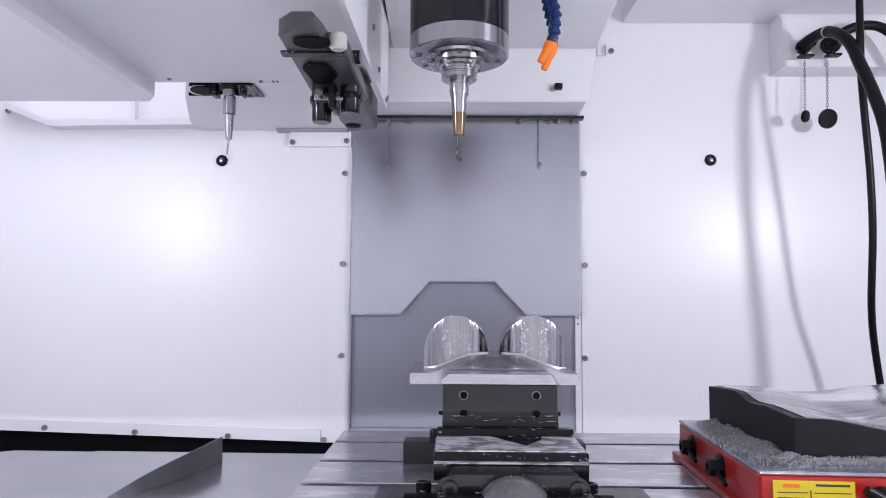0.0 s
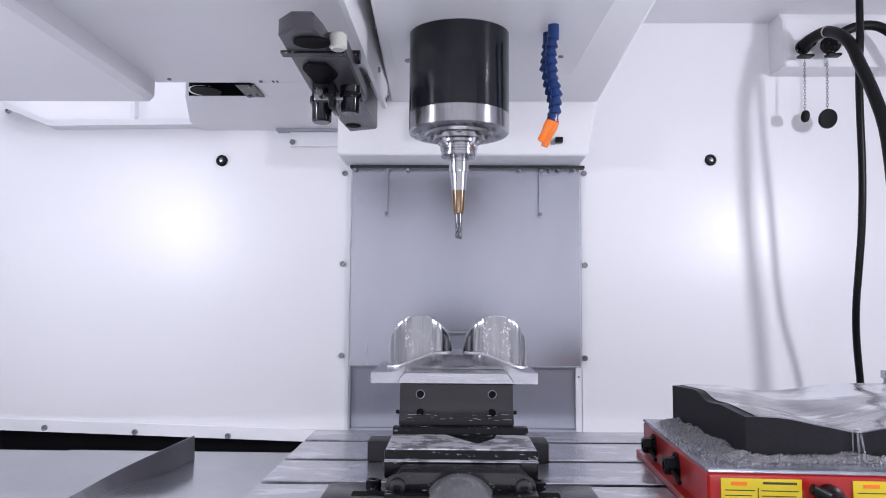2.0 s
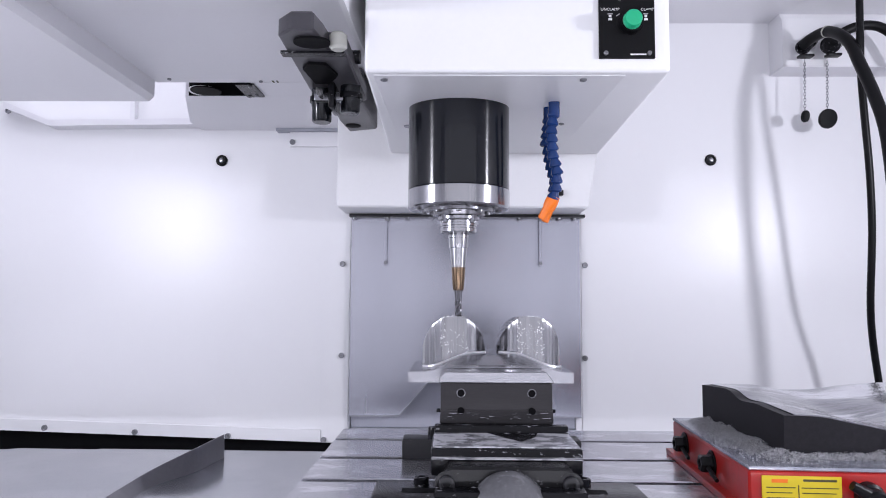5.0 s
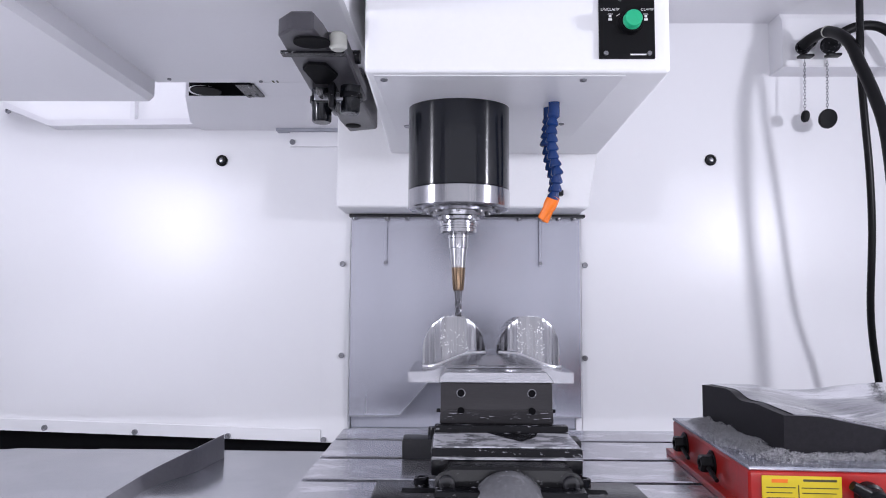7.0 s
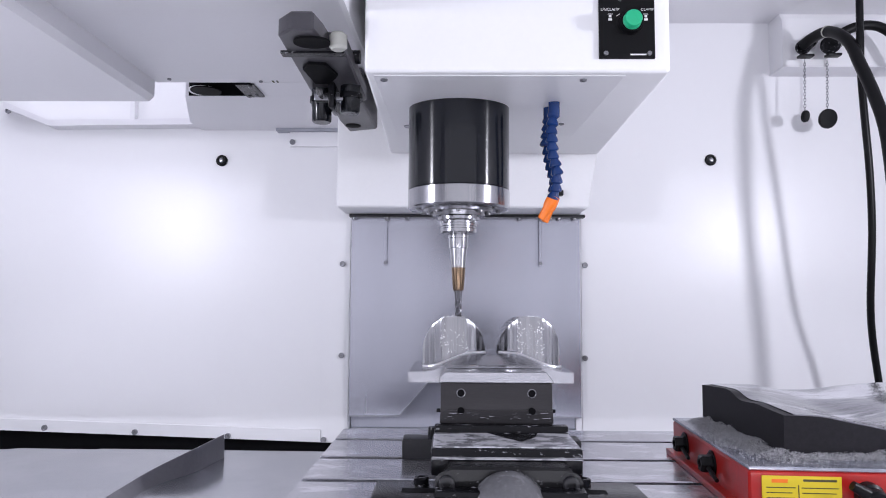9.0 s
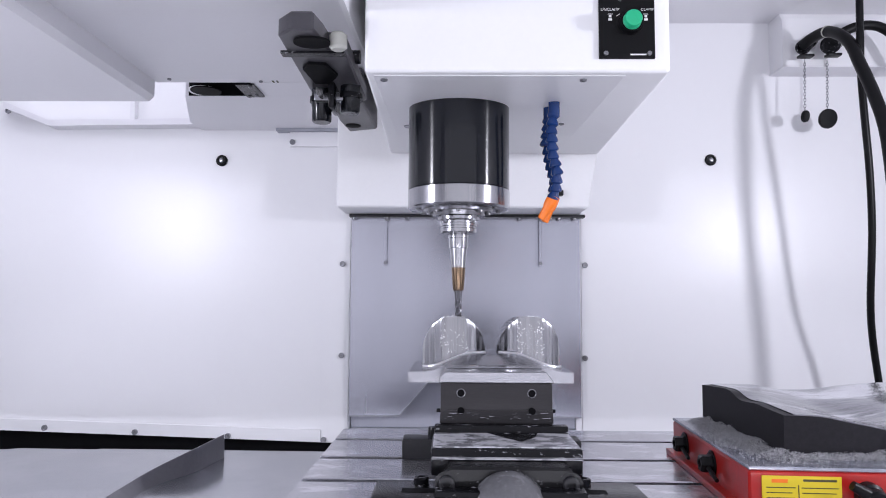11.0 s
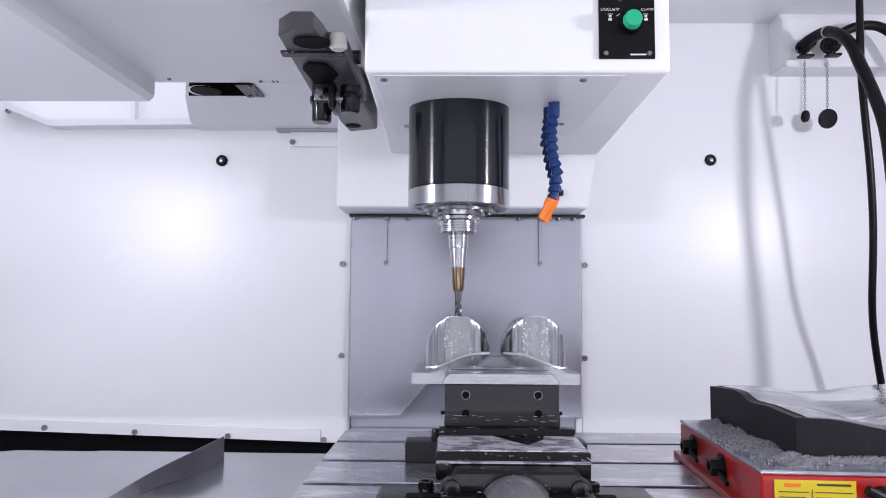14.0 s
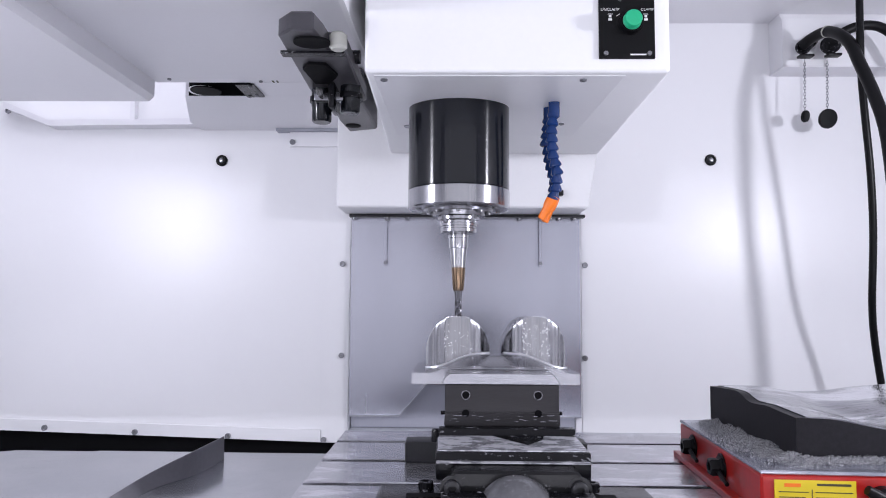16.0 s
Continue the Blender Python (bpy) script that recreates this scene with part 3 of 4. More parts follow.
# slot floors are near-black: the shade down in the slots, as colour
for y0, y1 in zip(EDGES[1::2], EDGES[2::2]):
    part("slot_floor", B(-0.2235, 0.9495, y0 - 0.001, y1 + 0.001, -0.3005, -0.298), VOID, table, "slot floor, the slot's shade put into its colour")

axis = on_table(thing("axis_cover", (-0.7, 1.2, -0.34), "grey stainless telescopic cover beside the table", "way cover"))
part("plate", P([(-0.226, 0.5), (-0.226, 1.515), (-0.775, 1.524), (-0.79, 1.512), (-0.79, 0.5)], "z", -0.345, -0.335, bevel=0.0015), PLATE, axis)
part("plate", P([(-0.786, 0.5), (-0.786, 1.526), (-0.965, 1.531), (-0.985, 1.518), (-1.16, 1.521), (-1.16, 0.5)], "z", -0.347, -0.337, bevel=0.0015), PLATE, axis)
part("front_plate", B(-0.79, -0.226, 0.30, 0.499, -0.40, -0.339), PLATE, axis)

blade = on_table(thing("wiper_blade", (-0.49, 1.3, -0.335), "dark grey curved steel strip lying on the cover", "strip"))
bm = bmesh.new()
# foot line of the bent strip: x, y, height, lean of its upper edge
bend = [Vector(p) for p in ((-0.4770, 1.452, 0.047, -0.0015), (-0.4805, 1.400, 0.047, -0.0015), (-0.4870, 1.335, 0.045, -0.003), (-0.5060, 1.285, 0.036, -0.007), (-0.5270, 1.240, 0.022, -0.016), (-0.5340, 1.175, 0.013, -0.022), (-0.530, 1.05, 0.012, -0.022), (-0.520, 0.88, 0.012, -0.022))]
for _ in range(3):
    bend = [bend[0]] + [a.lerp(b, f) for a, b in zip(bend, bend[1:]) for f in (0.25, 0.75)] + [bend[-1]]
rows = []
for x, y, high, lean in bend:
    rows.append([bm.verts.new(p) for p in ((x + lean, y, -0.3345 + high), (x + lean + 0.0022, y, -0.3345 + high), (x + 0.0022, y, -0.3348), (x, y, -0.3348))])
for a, b in zip(rows, rows[1:]):
    for k in range(4):
        bm.faces.new((a[k], a[(k + 1) % 4], b[(k + 1) % 4], b[k]))
bm.faces.new(rows[0][::-1])
bm.faces.new(rows[-1])
part("strip", bm, BLADE, blade)

# ---- vise ----
vise = on_table(thing("machine_vise", (0.077, 1.0, -0.275), "black oiled steel machine vise, wet with coolant", "vise"))
part("bed", B(-0.012, 0.167, 0.80, 1.22, -0.2748, -0.222, bevel=0.003), BLACK, vise)
part("rear_flange", B(-0.078, 0.232, 1.182, 1.230, -0.2748, -0.2400, bevel=0.003), DARKGREY, vise)
part("fixed_jaw", B(-0.010, 0.165, 1.162, 1.21, -0.2218, -0.185, bevel=0.003), BLACK, vise)
jaw = part("moving_jaw", B(-0.0185, 0.174, 0.868, 0.966, -0.2215, -0.187, bevel=0.0025), BLACK, vise)
part("jaw_top", B(-0.0165, 0.172, 0.872, 0.964, -0.1874, -0.1855, bevel=0.0008, seg=1), JAWTOP, jaw, "worn bright top of the jaw, wet")
# black patch on the jaw top, narrowing from the rear edge forward
part("dark_patch", P([(0.058, 0.962), (0.128, 0.962), (0.122, 0.935), (0.100, 0.905), (0.080, 0.93)], "z", -0.1856, -0.1850), BLACK, jaw)
part("jaw_plate", B(-0.0165, 0.1725, 0.9665, 0.984, -0.215, -0.1765, bevel=0.0015), BLACK, vise, "black jaw plate")
part("jaw_lip", B(-0.0175, 0.173, 0.858, 0.8685, -0.1990, -0.1973, bevel=0.0006, seg=1), JAWTOP, vise, "bright worn lip")
part("wing_nut", hex_bolt(bmesh.new(), (-0.024, 1.192, -0.2400), (0, 0, 1), 0.0095, 0.020), BLACK, vise)
part("screw_block", P([(-0.0155, -0.275), (-0.0155, -0.232), (0.004, -0.200), (0.151, -0.200), (0.1705, -0.232), (0.1705, -0.275)], "y", 0.825, 0.869, bevel=0.003), WETGREY, vise)
for x in (0.002, 0.151):
    b = part("block_bolt", hex_bolt(bmesh.new(), (x, 0.8255, -0.2190), (0, -1, 0), 0.0098, 0.007), DARKGREY, vise)
    part("washer", L([(0.0099, 0), (0.0145, 0), (0.0145, 0.0015), (0.0099, 0.0015)], along((x, 0.8255, -0.2190), (x, 0.7, -0.2190)), 24), BLACK, b)
hub_m = along((0.0765, 0.826, -0.250), (0.0765, 0.70, -0.250))
part("screw_hub", L([(0.0, 0), (0.047, 0), (0.0468, 0.012), (0.045, 0.024), (0.040, 0.036), (0.031, 0.045), (0.026, 0.048), (0.0, 0.048)], hub_m, 40), HUBGREY, vise, "wet grey domed screw hub")
part("hub_ring", L([(0.018, 0.047), (0.0265, 0.047), (0.0265, 0.051), (0.018, 0.051)], hub_m, 32), STEEL, vise)
part("hub_core", L([(0, 0.047), (0.0175, 0.047), (0.0165, 0.054), (0, 0.055)], hub_m, 24), RED, vise, "worn red core")
for x, high in ((0.0735, 0.0045), (0.0765, 0.0050), (0.0795, 0.0048)):
    part("print_bar", B(x - 0.0006, x + 0.0006, 0.8200, 0.8250, -0.2075, -0.2075 + high), STEEL, vise, "pale worn cast mark")
part("front_flange", B(-0.088, 0.240, 0.795, 0.875, -0.2748, -0.2285, bevel=0.004), BLACK, vise)
for x in (-0.030, 0.172):
    part("clamp_nut", hex_bolt(bmesh.new(), (x, 0.858, -0.2285), (0, 0, 1), 0.0095, 0.009), BLACK, vise)
    part("clamp_slot", B(x - 0.022, x + 0.022, 0.820, 0.836, -0.2286, -0.2278), VOID, vise)

# ---- fixture and workpiece ----
fix = on_table(thing("fixture_block", (0.07, 1.05, -0.2), "dark ground steel fixture block held in the vise", "fixture block"))
part("block", B(-0.0085, 0.1535, 0.986, 1.160, -0.215, -0.1195, bevel=0.0012), FIXTURE, fix)
part("step", P([(-0.0095, -0.176), (-0.0085, -0.158), (0.1535, -0.158), (0.1545, -0.176)], "y", 0.9845, 0.9875), FIXTURE, fix)
for x, way in ((-0.0085, -1), (0.1535, 1)):
    part("side_pin", R((x, 1.000, -0.1605), (x + 0.006 * way, 1.000, -0.1605), 0.0028, seg=12), BLACK, fix, "small black side pin")
for x in (0.021, 0.1235):
    b = part("dowel_bush", L([(0.0048, 0), (0.0064, 0), (0.0064, 0.0009), (0.0056, 0.0012), (0.0048, 0.0004)], along((x, 0.9862, -0.1335), (x, 0.9, -0.1335)), 24), CHROME, fix, "bright dowel hole rim")
    # near-black discs on the face stand for the shade in the holes
    part("bore", L([(0, 0.0003), (0.0054, 0.0003), (0.0054, 0.0009), (0, 0.0009)], along((x, 0.9862, -0.1335), (x, 0.9, -0.1335)), 20), VOID, b)
    part("dowel_hole", L([(0, 0), (0.0052, 0), (0.0052, 0.0008), (0, 0.0008)], along((x, 0.9844, -0.1585), (x, 0.9, -0.1585)), 20), VOID, fix)
rng = random.Random(4)
bm = bmesh.new()
for k in range(26):
    x, z, r = rng.uniform(-0.004, 0.15), rng.choice([-0.162, -0.166, -0.169, -0.1725]) + rng.uniform(-0.001, 0.001), rng.uniform(0.0015, 0.007)
    lathe(bm, [(0, 0.0010), (r * 0.7, 0.0007), (r, 0)], Matrix.Translation((x, 0.9843, z)) @ Matrix.Rotation(radians(90), 4, "X") @ Matrix.Diagonal((1, 0.16, 1, 1)), 12)
part("coolant_drops", bm, ALU_WET, fix, "bright coolant drops")

work = on_table(thing("workpiece", (0.0755, 1.15, -0.12), "bright machined aluminium mould part with two domes", "workpiece"))
CX = 0.0755


def ridge(x):
    d = abs(x - CX)
    q = max(0.0, min(1.0, (d - 0.030) / 0.085))
    return -0.0885 - 0.0240 * (q * q * (3 - 2 * q))


def loft(bm, xs, ys, ztop, zbot):
    """A block whose top follows ztop(x, y)."""
    top = [[bm.verts.new((x, y, ztop(x, y))) for x in xs] for y in ys]
    low = [[bm.verts.new((x, y, zbot)) for x in xs] for y in ys]
    for j in range(len(ys) - 1):
        for i in range(len(xs) - 1):
            bm.faces.new((top[j][i], top[j][i + 1], top[j + 1][i + 1], top[j + 1][i]))
            bm.faces.new((low[j][i], low[j + 1][i], low[j + 1][i + 1], low[j][i + 1]))
    for i in range(len(xs) - 1):
        bm.faces.new((low[0][i], low[0][i + 1], top[0][i + 1], top[0][i]))
        bm.faces.new((low[-1][i + 1], low[-1][i], top[-1][i], top[-1][i + 1]))
    for j in range(len(ys) - 1):
        bm.faces.new((low[j + 1][0], low[j][0], top[j][0], top[j + 1][0]))
        bm.faces.new((low[j][-1], low[j + 1][-1], top[j + 1][-1], top[j][-1]))
    return bm


def fall(x, y):
    q = max(0.0, min(1.0, (1.128 - y) / 0.053))
    return ridge(x) + (min(ridge(x), -0.1015) - ridge(x)) * q ** 1.25


xs = [-0.061 + 0.261 * i / 64 for i in range(65)]
part("base", loft(bmesh.new(), xs, [1.075, 1.082, 1.090, 1.098, 1.106, 1.114, 1.121, 1.128, 1.134, 1.14, 1.20, 1.26], fall, -0.1292), ALU_WET, work, "milled aluminium base with a saddle ridge")
part("front_slab", P([(-0.0115, -0.1195), (-0.0105, -0.1120), (-0.002, -0.1035), (0.146, -0.1035), (0.1575, -0.1195)], "y", 0.990, 1.0748, bevel=0.001), ALU_WET, work)
part("front_step", B(0.000, 0.1460, 1.040, 1.0747, -0.1036, -0.1012, bevel=0.001), ALU_WET, work)


def dome(cx):
    """An upright rounded block under an arched top."""
    bm = bmesh.new()
    hx, y0, y1, rad = 0.0545, 1.1440, 1.245, 0.034
    ring = []
    for sx, sy, a0 in ((1, -1, -90), (1, 1, 0), (-1, 1, 90), (-1, -1, 180)):
        for k in range(25):
            a = radians(a0 + 90 * k / 24)
            rr = rad - 0.0012 * (1 - math.cos(2 * math.pi * k / 8)) * (sy < 0)  # scallops left by the cutter
            ring.append((cx + sx * (hx - rad) + rr * math.cos(a), (y0 + rad if sy < 0 else y1 - rad) + rr * math.sin(a)))
    # flat front, split for the arch
    front = [(cx - (hx - rad) + 2 * (hx - rad) * k / 12, y0) for k in range(1, 12)]
    ring = [(x, y - (0.010 * (1 - ((x - cx) / hx) ** 2) if y < (y0 + y1) / 2 else 0.0) + 0.004) for x, y in ring + front]
    cy = (y0 + y1) / 2

    def arch(x):
        u = (x - cx) / hx
        u = max(-1.0, min(1.0, u))
        z = -0.0835 + 0.0575 * (1 - abs(u) ** 2.3) ** 0.62
        return min(z, -0.0262)
    base = [bm.verts.new((x, y, ridge(x) - 0.004)) for x, y in ring]
    levels = [base]
    for q in (0.25, 0.5, 0.75, 0.95):
        levels.append([bm.verts.new((x, y, ridge(x) + (arch(x) - ridge(x)) * q)) for x, y in ring])
    for k in (0.985, 0.95, 0.85, 0.7, 0.5, 0.3, 0.12):
        lv = []
        for x, y in ring:
            X, Y = cx + (x - cx) * k, cy + (y - cy) * k
            lv.append(bm.verts.new((X, Y, arch(X))))
        levels.append(lv)
    n = len(ring)
    for a, b in zip(levels, levels[1:]):
        for i in range(n):
            j = (i + 1) % n
            bm.faces.new((a[i], a[j], b[j], b[i]))
    bm.faces.new(levels[-1])
    bm.faces.new(base[::-1])
    return bm


for cx in (CX - 0.0645, CX + 0.0645):
    d = part("dome", dome(cx), ALU, work, "bright milled dome with vertical tool marks")
    # fillet bead along the foot of the dome
    bm = bmesh.new()
    tube(bm, [(cx - 0.052 + 0.104 * i / 16, 1.1385 + 0.016 * abs(-1 + i / 8) ** 5, ridge(cx - 0.052 + 0.104 * i / 16) + 0.001) for i in range(17)], 0.0028, 8, 0)
    part("fillet", bm, FILLET, d)
    bm = bmesh.new()
    for k in range(34):
        u = -0.72 + 1.44 * k / 33 + rng.uniform(-0.02, 0.02)
        x, crest = cx + 0.0545 * u, min(-0.0262, -0.0835 + 0.0575 * (1 - abs(u) ** 2.3) ** 0.62)
        y, r = 1.147 + 0.020 * max(0.0, abs(u) - 0.35) + rng.uniform(-0.003, 0.010), rng.uniform(0.0006, 0.0015)
        rod(bm, (x, y, crest - 0.0025), (x + rng.uniform(-0.0015, 0.0015), y, crest + rng.uniform(-0.0005, 0.0018)), r, r * 0.6, 6)
    part("burr", bm, SCREW, d, "ragged milled burr along the crest")

specks = bmesh.new()
for k in range(620):
    side = -1 if rng.random() < 0.36 else 1
    x = CX + side * 0.0645 + rng.gauss(0.0, 0.011)
    x = max(CX + side * 0.0645 - 0.022, min(CX + side * 0.0645 + 0.022, x))
    z = -0.035 - 0.055 * rng.random() ** (0.75 if side > 0 else 0.45)
    if z < ridge(x) + 0.004:
        continue
    r = rng.uniform(0.0008, 0.0019)
    m = Matrix.Translation((x, 1.1394, z)) @ Euler((rng.uniform(0, 6), rng.uniform(0, 6), rng.uniform(0, 6))).to_matrix().to_4x4()
    bmesh.ops.create_cone(specks, cap_ends=True, segments=3, radius1=r, radius2=0, depth=r * 1.6, matrix=m)
on_table(single("stuck_chips", specks, SPECK, (CX, 1.139, -0.06), "tiny bright chips stuck to the dome faces", "metal chips", kind="stuff"))

# ---- magnetic chuck with the mould block ----
chuck = on_table(thing("magnetic_chuck", (0.413, 1.256, -0.275), "red magnetic chuck with a grey top plate and black knobs", "magnetic chuck"))
part("body", P([(0.413, 0.8925), (0.413, 1.256), (0.97, 1.256), (0.97, 0.8925)], "z", -0.2735, -0.2165, bevel=0.003), RED, chuck)
part("foot_flange", P([(0.399, 0.8825), (0.399, 1.252), (0.96, 1.252), (0.96, 0.8825)], "z", -0.2748, -0.2650, bevel=0.001), RED, chuck)
part("top_plate", P([(0.4125, 0.8920), (0.4125, 1.2565), (0.97, 1.2565), (0.97, 0.8920)], "z", -0.2166, -0.2115, bevel=0.0015), CHUCKTOP, chuck, "grey ground steel top plate")
for y in (1.176, 1.036):
    x = 0.4125
    m = along((x, y, -0.242), (x - 0.1, y, -0.242))
    k = part("knob", L([(0, -0.004), (0.0165, -0.004), (0.0165, 0.004), (0.0135, 0.006), (0.0135, 0.016), (0.0120, 0.019), (0.0070, 0.019), (0.0065, 0.010), (0, 0.010)], m, 6), RUBBER, chuck, "black hexagonal knob")
    part("knob_ring", L([(0.0165, 0.000), (0.0195, 0.000), (0.0195, 0.002), (0.0165, 0.002)], m, 28), RUBBER, k)
    part("lever", R((x - 0.010, y, -0.242), (x - 0.008, y - 0.045, -0.256), 0.0035, 0.0030, 10), RUBBER, k)
kn = part("front_knob", L([(0, -0.003), (0.017, -0.003), (0.017, 0.010), (0.0135, 0.013), (0.0135, 0.026), (0.011, 0.029), (0, 0.029)], along((0.560, 0.8925, -0.244), (0.560, 0.8, -0.250)), 24), RUBBER, chuck, "black front knob")
part("front_lever", R((0.560, 0.8735, -0.244), (0.532, 0.8735, -0.228), 0.009, 0.006, 14), RUBBER, chuck)
for x0, x1 in ((0.4290, 0.5280), (0.590, 0.684)):
    lab = part("warning_label", B(x0, x1, 0.8910, 0.8927, -0.2720, -0.2225), YELLOW, chuck, "yellow warning label with dark print bars")
    mid = x0 + (x1 - x0) * 0.46
    bm = B(x0 + 0.012, x0 + 0.032, 0.8907, 0.8911, -0.2310, -0.2265)
    part("print_bar", bm, ORANGE, lab)
    part("print_bar", B(mid + 0.006, x1 - 0.006, 0.8907, 0.8911, -0.2290, -0.2262), INK, lab)
    for k in range(5):
        z = -0.2365 - 0.0065 * k
        part("print_bar", B(x0 + 0.005, mid - 0.004 - 0.004 * (k % 2), 0.8907, 0.8911, z - 0.0011, z), INK, lab)
        part("print_bar", B(mid + 0.004, x1 - 0.004 - 0.003 * (k % 3), 0.8907, 0.8911, z - 0.0011, z), INK, lab)
    part("frame_line", B(mid - 0.0006, mid + 0.0006, 0.8907, 0.8911, -0.270, -0.2335), INK, lab)
chuck.rotation_euler.z = radians(-3.3)  # clamped slightly askew

block = on_table(thing("mould_block", (0.7, 1.1, -0.212), "dark milled steel block with a bright wet hollow top", "steel block"))


def lerp_table(tab, v):
    for (a, p), (b, q) in zip(tab, tab[1:]):
        if v <= b:
            s = max(0.0, (v - a) / (b - a))
            return p + (q - p) * s
    return tab[-1][1]


SIDE = [(0.937, -0.1525), (0.98, -0.1510), (1.025, -0.1490), (1.045, -0.1510), (1.070, -0.1525), (1.085, -0.1510), (1.098, -0.1470), (1.112, -0.1425), (1.130, -0.1410), (1.236, -0.1480)]
FRONT = [(0.4605, -0.1525), (0.4918, -0.1547), (0.529, -0.1581), (0.580, -0.1651), (0.609, -0.1720), (0.623, -0.1715), (0.652, -0.1675), (0.75, -0.158), (0.90, -0.154)]
REAR = [(0.4605, -0.1453), (0.504, -0.1470), (0.549, -0.1486), (0.600, -0.1570), (0.653, -0.1560), (0.703, -0.1494), (0.771, -0.143), (0.90, -0.142)]


def block_top(x, y):
    q = (y - 0.937) / 0.299
    z = lerp_table(FRONT, x) * (1 - q) + lerp_table(REAR, x) * q
    edge = max(0.0, 1 - (x - 0.4605) / 0.07)
    z = z * (1 - edge) + lerp_table(SIDE, y) * edge
    bowl = math.exp(-(((x - 0.60) / 0.07) ** 2 + ((y - 1.05) / 0.07) ** 2))
    return z - 0.012 * bowl * (1 - edge) + 0.0015 * math.sin(x * 46) * math.sin(y * 38) * (1 - edge)


bx = [0.4605 + 0.437 * i / 60 for i in range(61)]
by = [0.937 + 0.299 * i / 40 for i in range(41)]
part("body", loft(bmesh.new(), bx, by, lambda x, y: block_top(x, y) - 0.001, -0.2118), GRAPHITE, block)
bm = bmesh.new()
loft(bm, [x for x in bx if x > 0.468], by, lambda x, y: block_top(x, y) + 0.0008 - 0.05 * max(0.0, 0.487 - x) * (y > 1.09), -0.190)
for v in bm.verts:
    if v.co.y < 0.94:
        v.co.y += 0.0012
    if v.co.y > 1.23:
        v.co.y -= 0.0012
    if v.co.z < -0.1899:
        v.co.z = block_top(v.co.x, v.co.y) - 0.004
part("hollow", bm, HOLLOW, block, "bright wet milled hollow")

WATER, wnt, wb = nodes_of("clear_coolant")
wb.inputs["Base Color"].default_value, wb.inputs["Roughness"].default_value, wb.inputs["IOR"].default_value = (0.95, 0.97, 1.0, 1), 0.04, 1.33
wb.inputs["Transmission Weight"].default_value = 0.95
stream = on_table(thing("coolant_stream", (0.607, 0.930, -0.183), "thin clear coolant stream running off the block", "coolant"))
strands = []
for k, (x, r, lean) in enumerate(((0.607, 0.0014, -0.003), (0.6135, 0.0012, 0.003), (0.601, 0.0008, -0.002))):
    bm = bmesh.new()
    tube(bm, [(x + 0.006, 0.950, -0.1705), (x + 0.002, 0.938, -0.1705), (x, 0.9335, -0.1745), (x + lean * 0.4, 0.932, -0.192), (x + lean * 0.8, 0.931, -0.202), (x + lean, 0.930, -0.2112)], r, 10, 2)
    strands.append(part("strand", bm, WATER, stream))

stud = on_table(thing("clamp_stud", (0.871, 1.275, -0.275), "grey steel clamp stud with nut behind the chuck", "clamp"))
part("rod", R((0.871, 1.275, -0.2745), (0.871, 1.275, -0.140), 0.006, seg=16), SCREW, stud)
part("nut", L([(0, -0.150), (0.011, -0.150), (0.011, -0.139), (0, -0.139)], Matrix.Translation((0.871, 1.275, 0)), 6), STEEL, stud)
part("arm", B(0.862, 0.880, 1.262, 1.288, -0.139, -0.124, bevel=0.002), STEEL, stud)

chips = bmesh.new()
rng = random.Random(9)


def chip_at(x, y, z, size):
    m = Matrix.Translation((x, y, z)) @ Euler((rng.uniform(0, 6.3), rng.uniform(0, 6.3), rng.uniform(0, 6.3))).to_matrix().to_4x4()
    r, t = size, size * 0.28
    vs = []
    for k in range(4):
        a = 0.9 * k
        for w in (-0.35, 0.35):
            vs.append(chips.verts.new(m @ Vector((r * math.cos(a), r * math.sin(a), w * r * 1.6 + t * k))))
    for k in range(3):
        chips.faces.new((vs[2 * k], vs[2 * k + 1], vs[2 * k + 3], vs[2 * k + 2]))


for k in range(17000):
    if rng.random() < 0.55:  # along the flank of the block
        y = rng.uniform(0.93, 1.225)
        reach = 0.056 * (0.50 + 0.55 * math.sin((y - 0.90) * 9.0) ** 2)
        d = abs(rng.gauss(0, 0.5)) * reach
        x = 0.4625 - d
        if x < 0.412 - 0.03 * (1.25 - y) / 0.38:
            continue
    else:  # along its front
        x = rng.uniform(0.43, 0.90)
        reach = 0.030 * (0.35 + 0.65 * math.sin(x * 17.0) ** 2)
        d = abs(rng.gauss(0, 0.5)) * reach
        y = 0.936 - d
        if y < 0.903:
            continue
    h = 0.017 * max(0.0, 1 - d / (reach * 1.3)) ** 1.2 * (0.6 + 0.4 * noise.noise((x * 40, y * 40, 1)))
    chip_at(x, y, -0.2108 + max(0.0008, rng.random() ** 0.6 * h), rng.uniform(0.0006, 0.0012))
for k in range(1500):
    x, y = rng.uniform(0.40, 0.80), rng.uniform(0.904, 1.235)
    if x < 0.415 - 0.03 * (1.25 - y) / 0.38 or (x > 0.459 and y > 0.937):
        continue
    chip_at(x, y, -0.2104, rng.uniform(0.0006, 0.0012))
on_table(single("chip_pile", chips, CHIP, (0.5, 1.0, -0.211), "heap of bright metal chips round the block", "metal chips", kind="stuff"))

# ---- the tool changer ----
atc = thing("tool_changer_cover", (-0.6, 1.3, 0.465), "pale grey tool changer housing under the roof", "machine housing")
part("underside", B(-0.637, -0.156, 0.55, 1.41, 0.465, 0.90), GREYWHITE, atc)
part("lower_box", B(-1.319, -0.637, 0.55, 1.41, 0.420, 0.90, bevel=0.011, seg=1), GREYWHITE, atc)
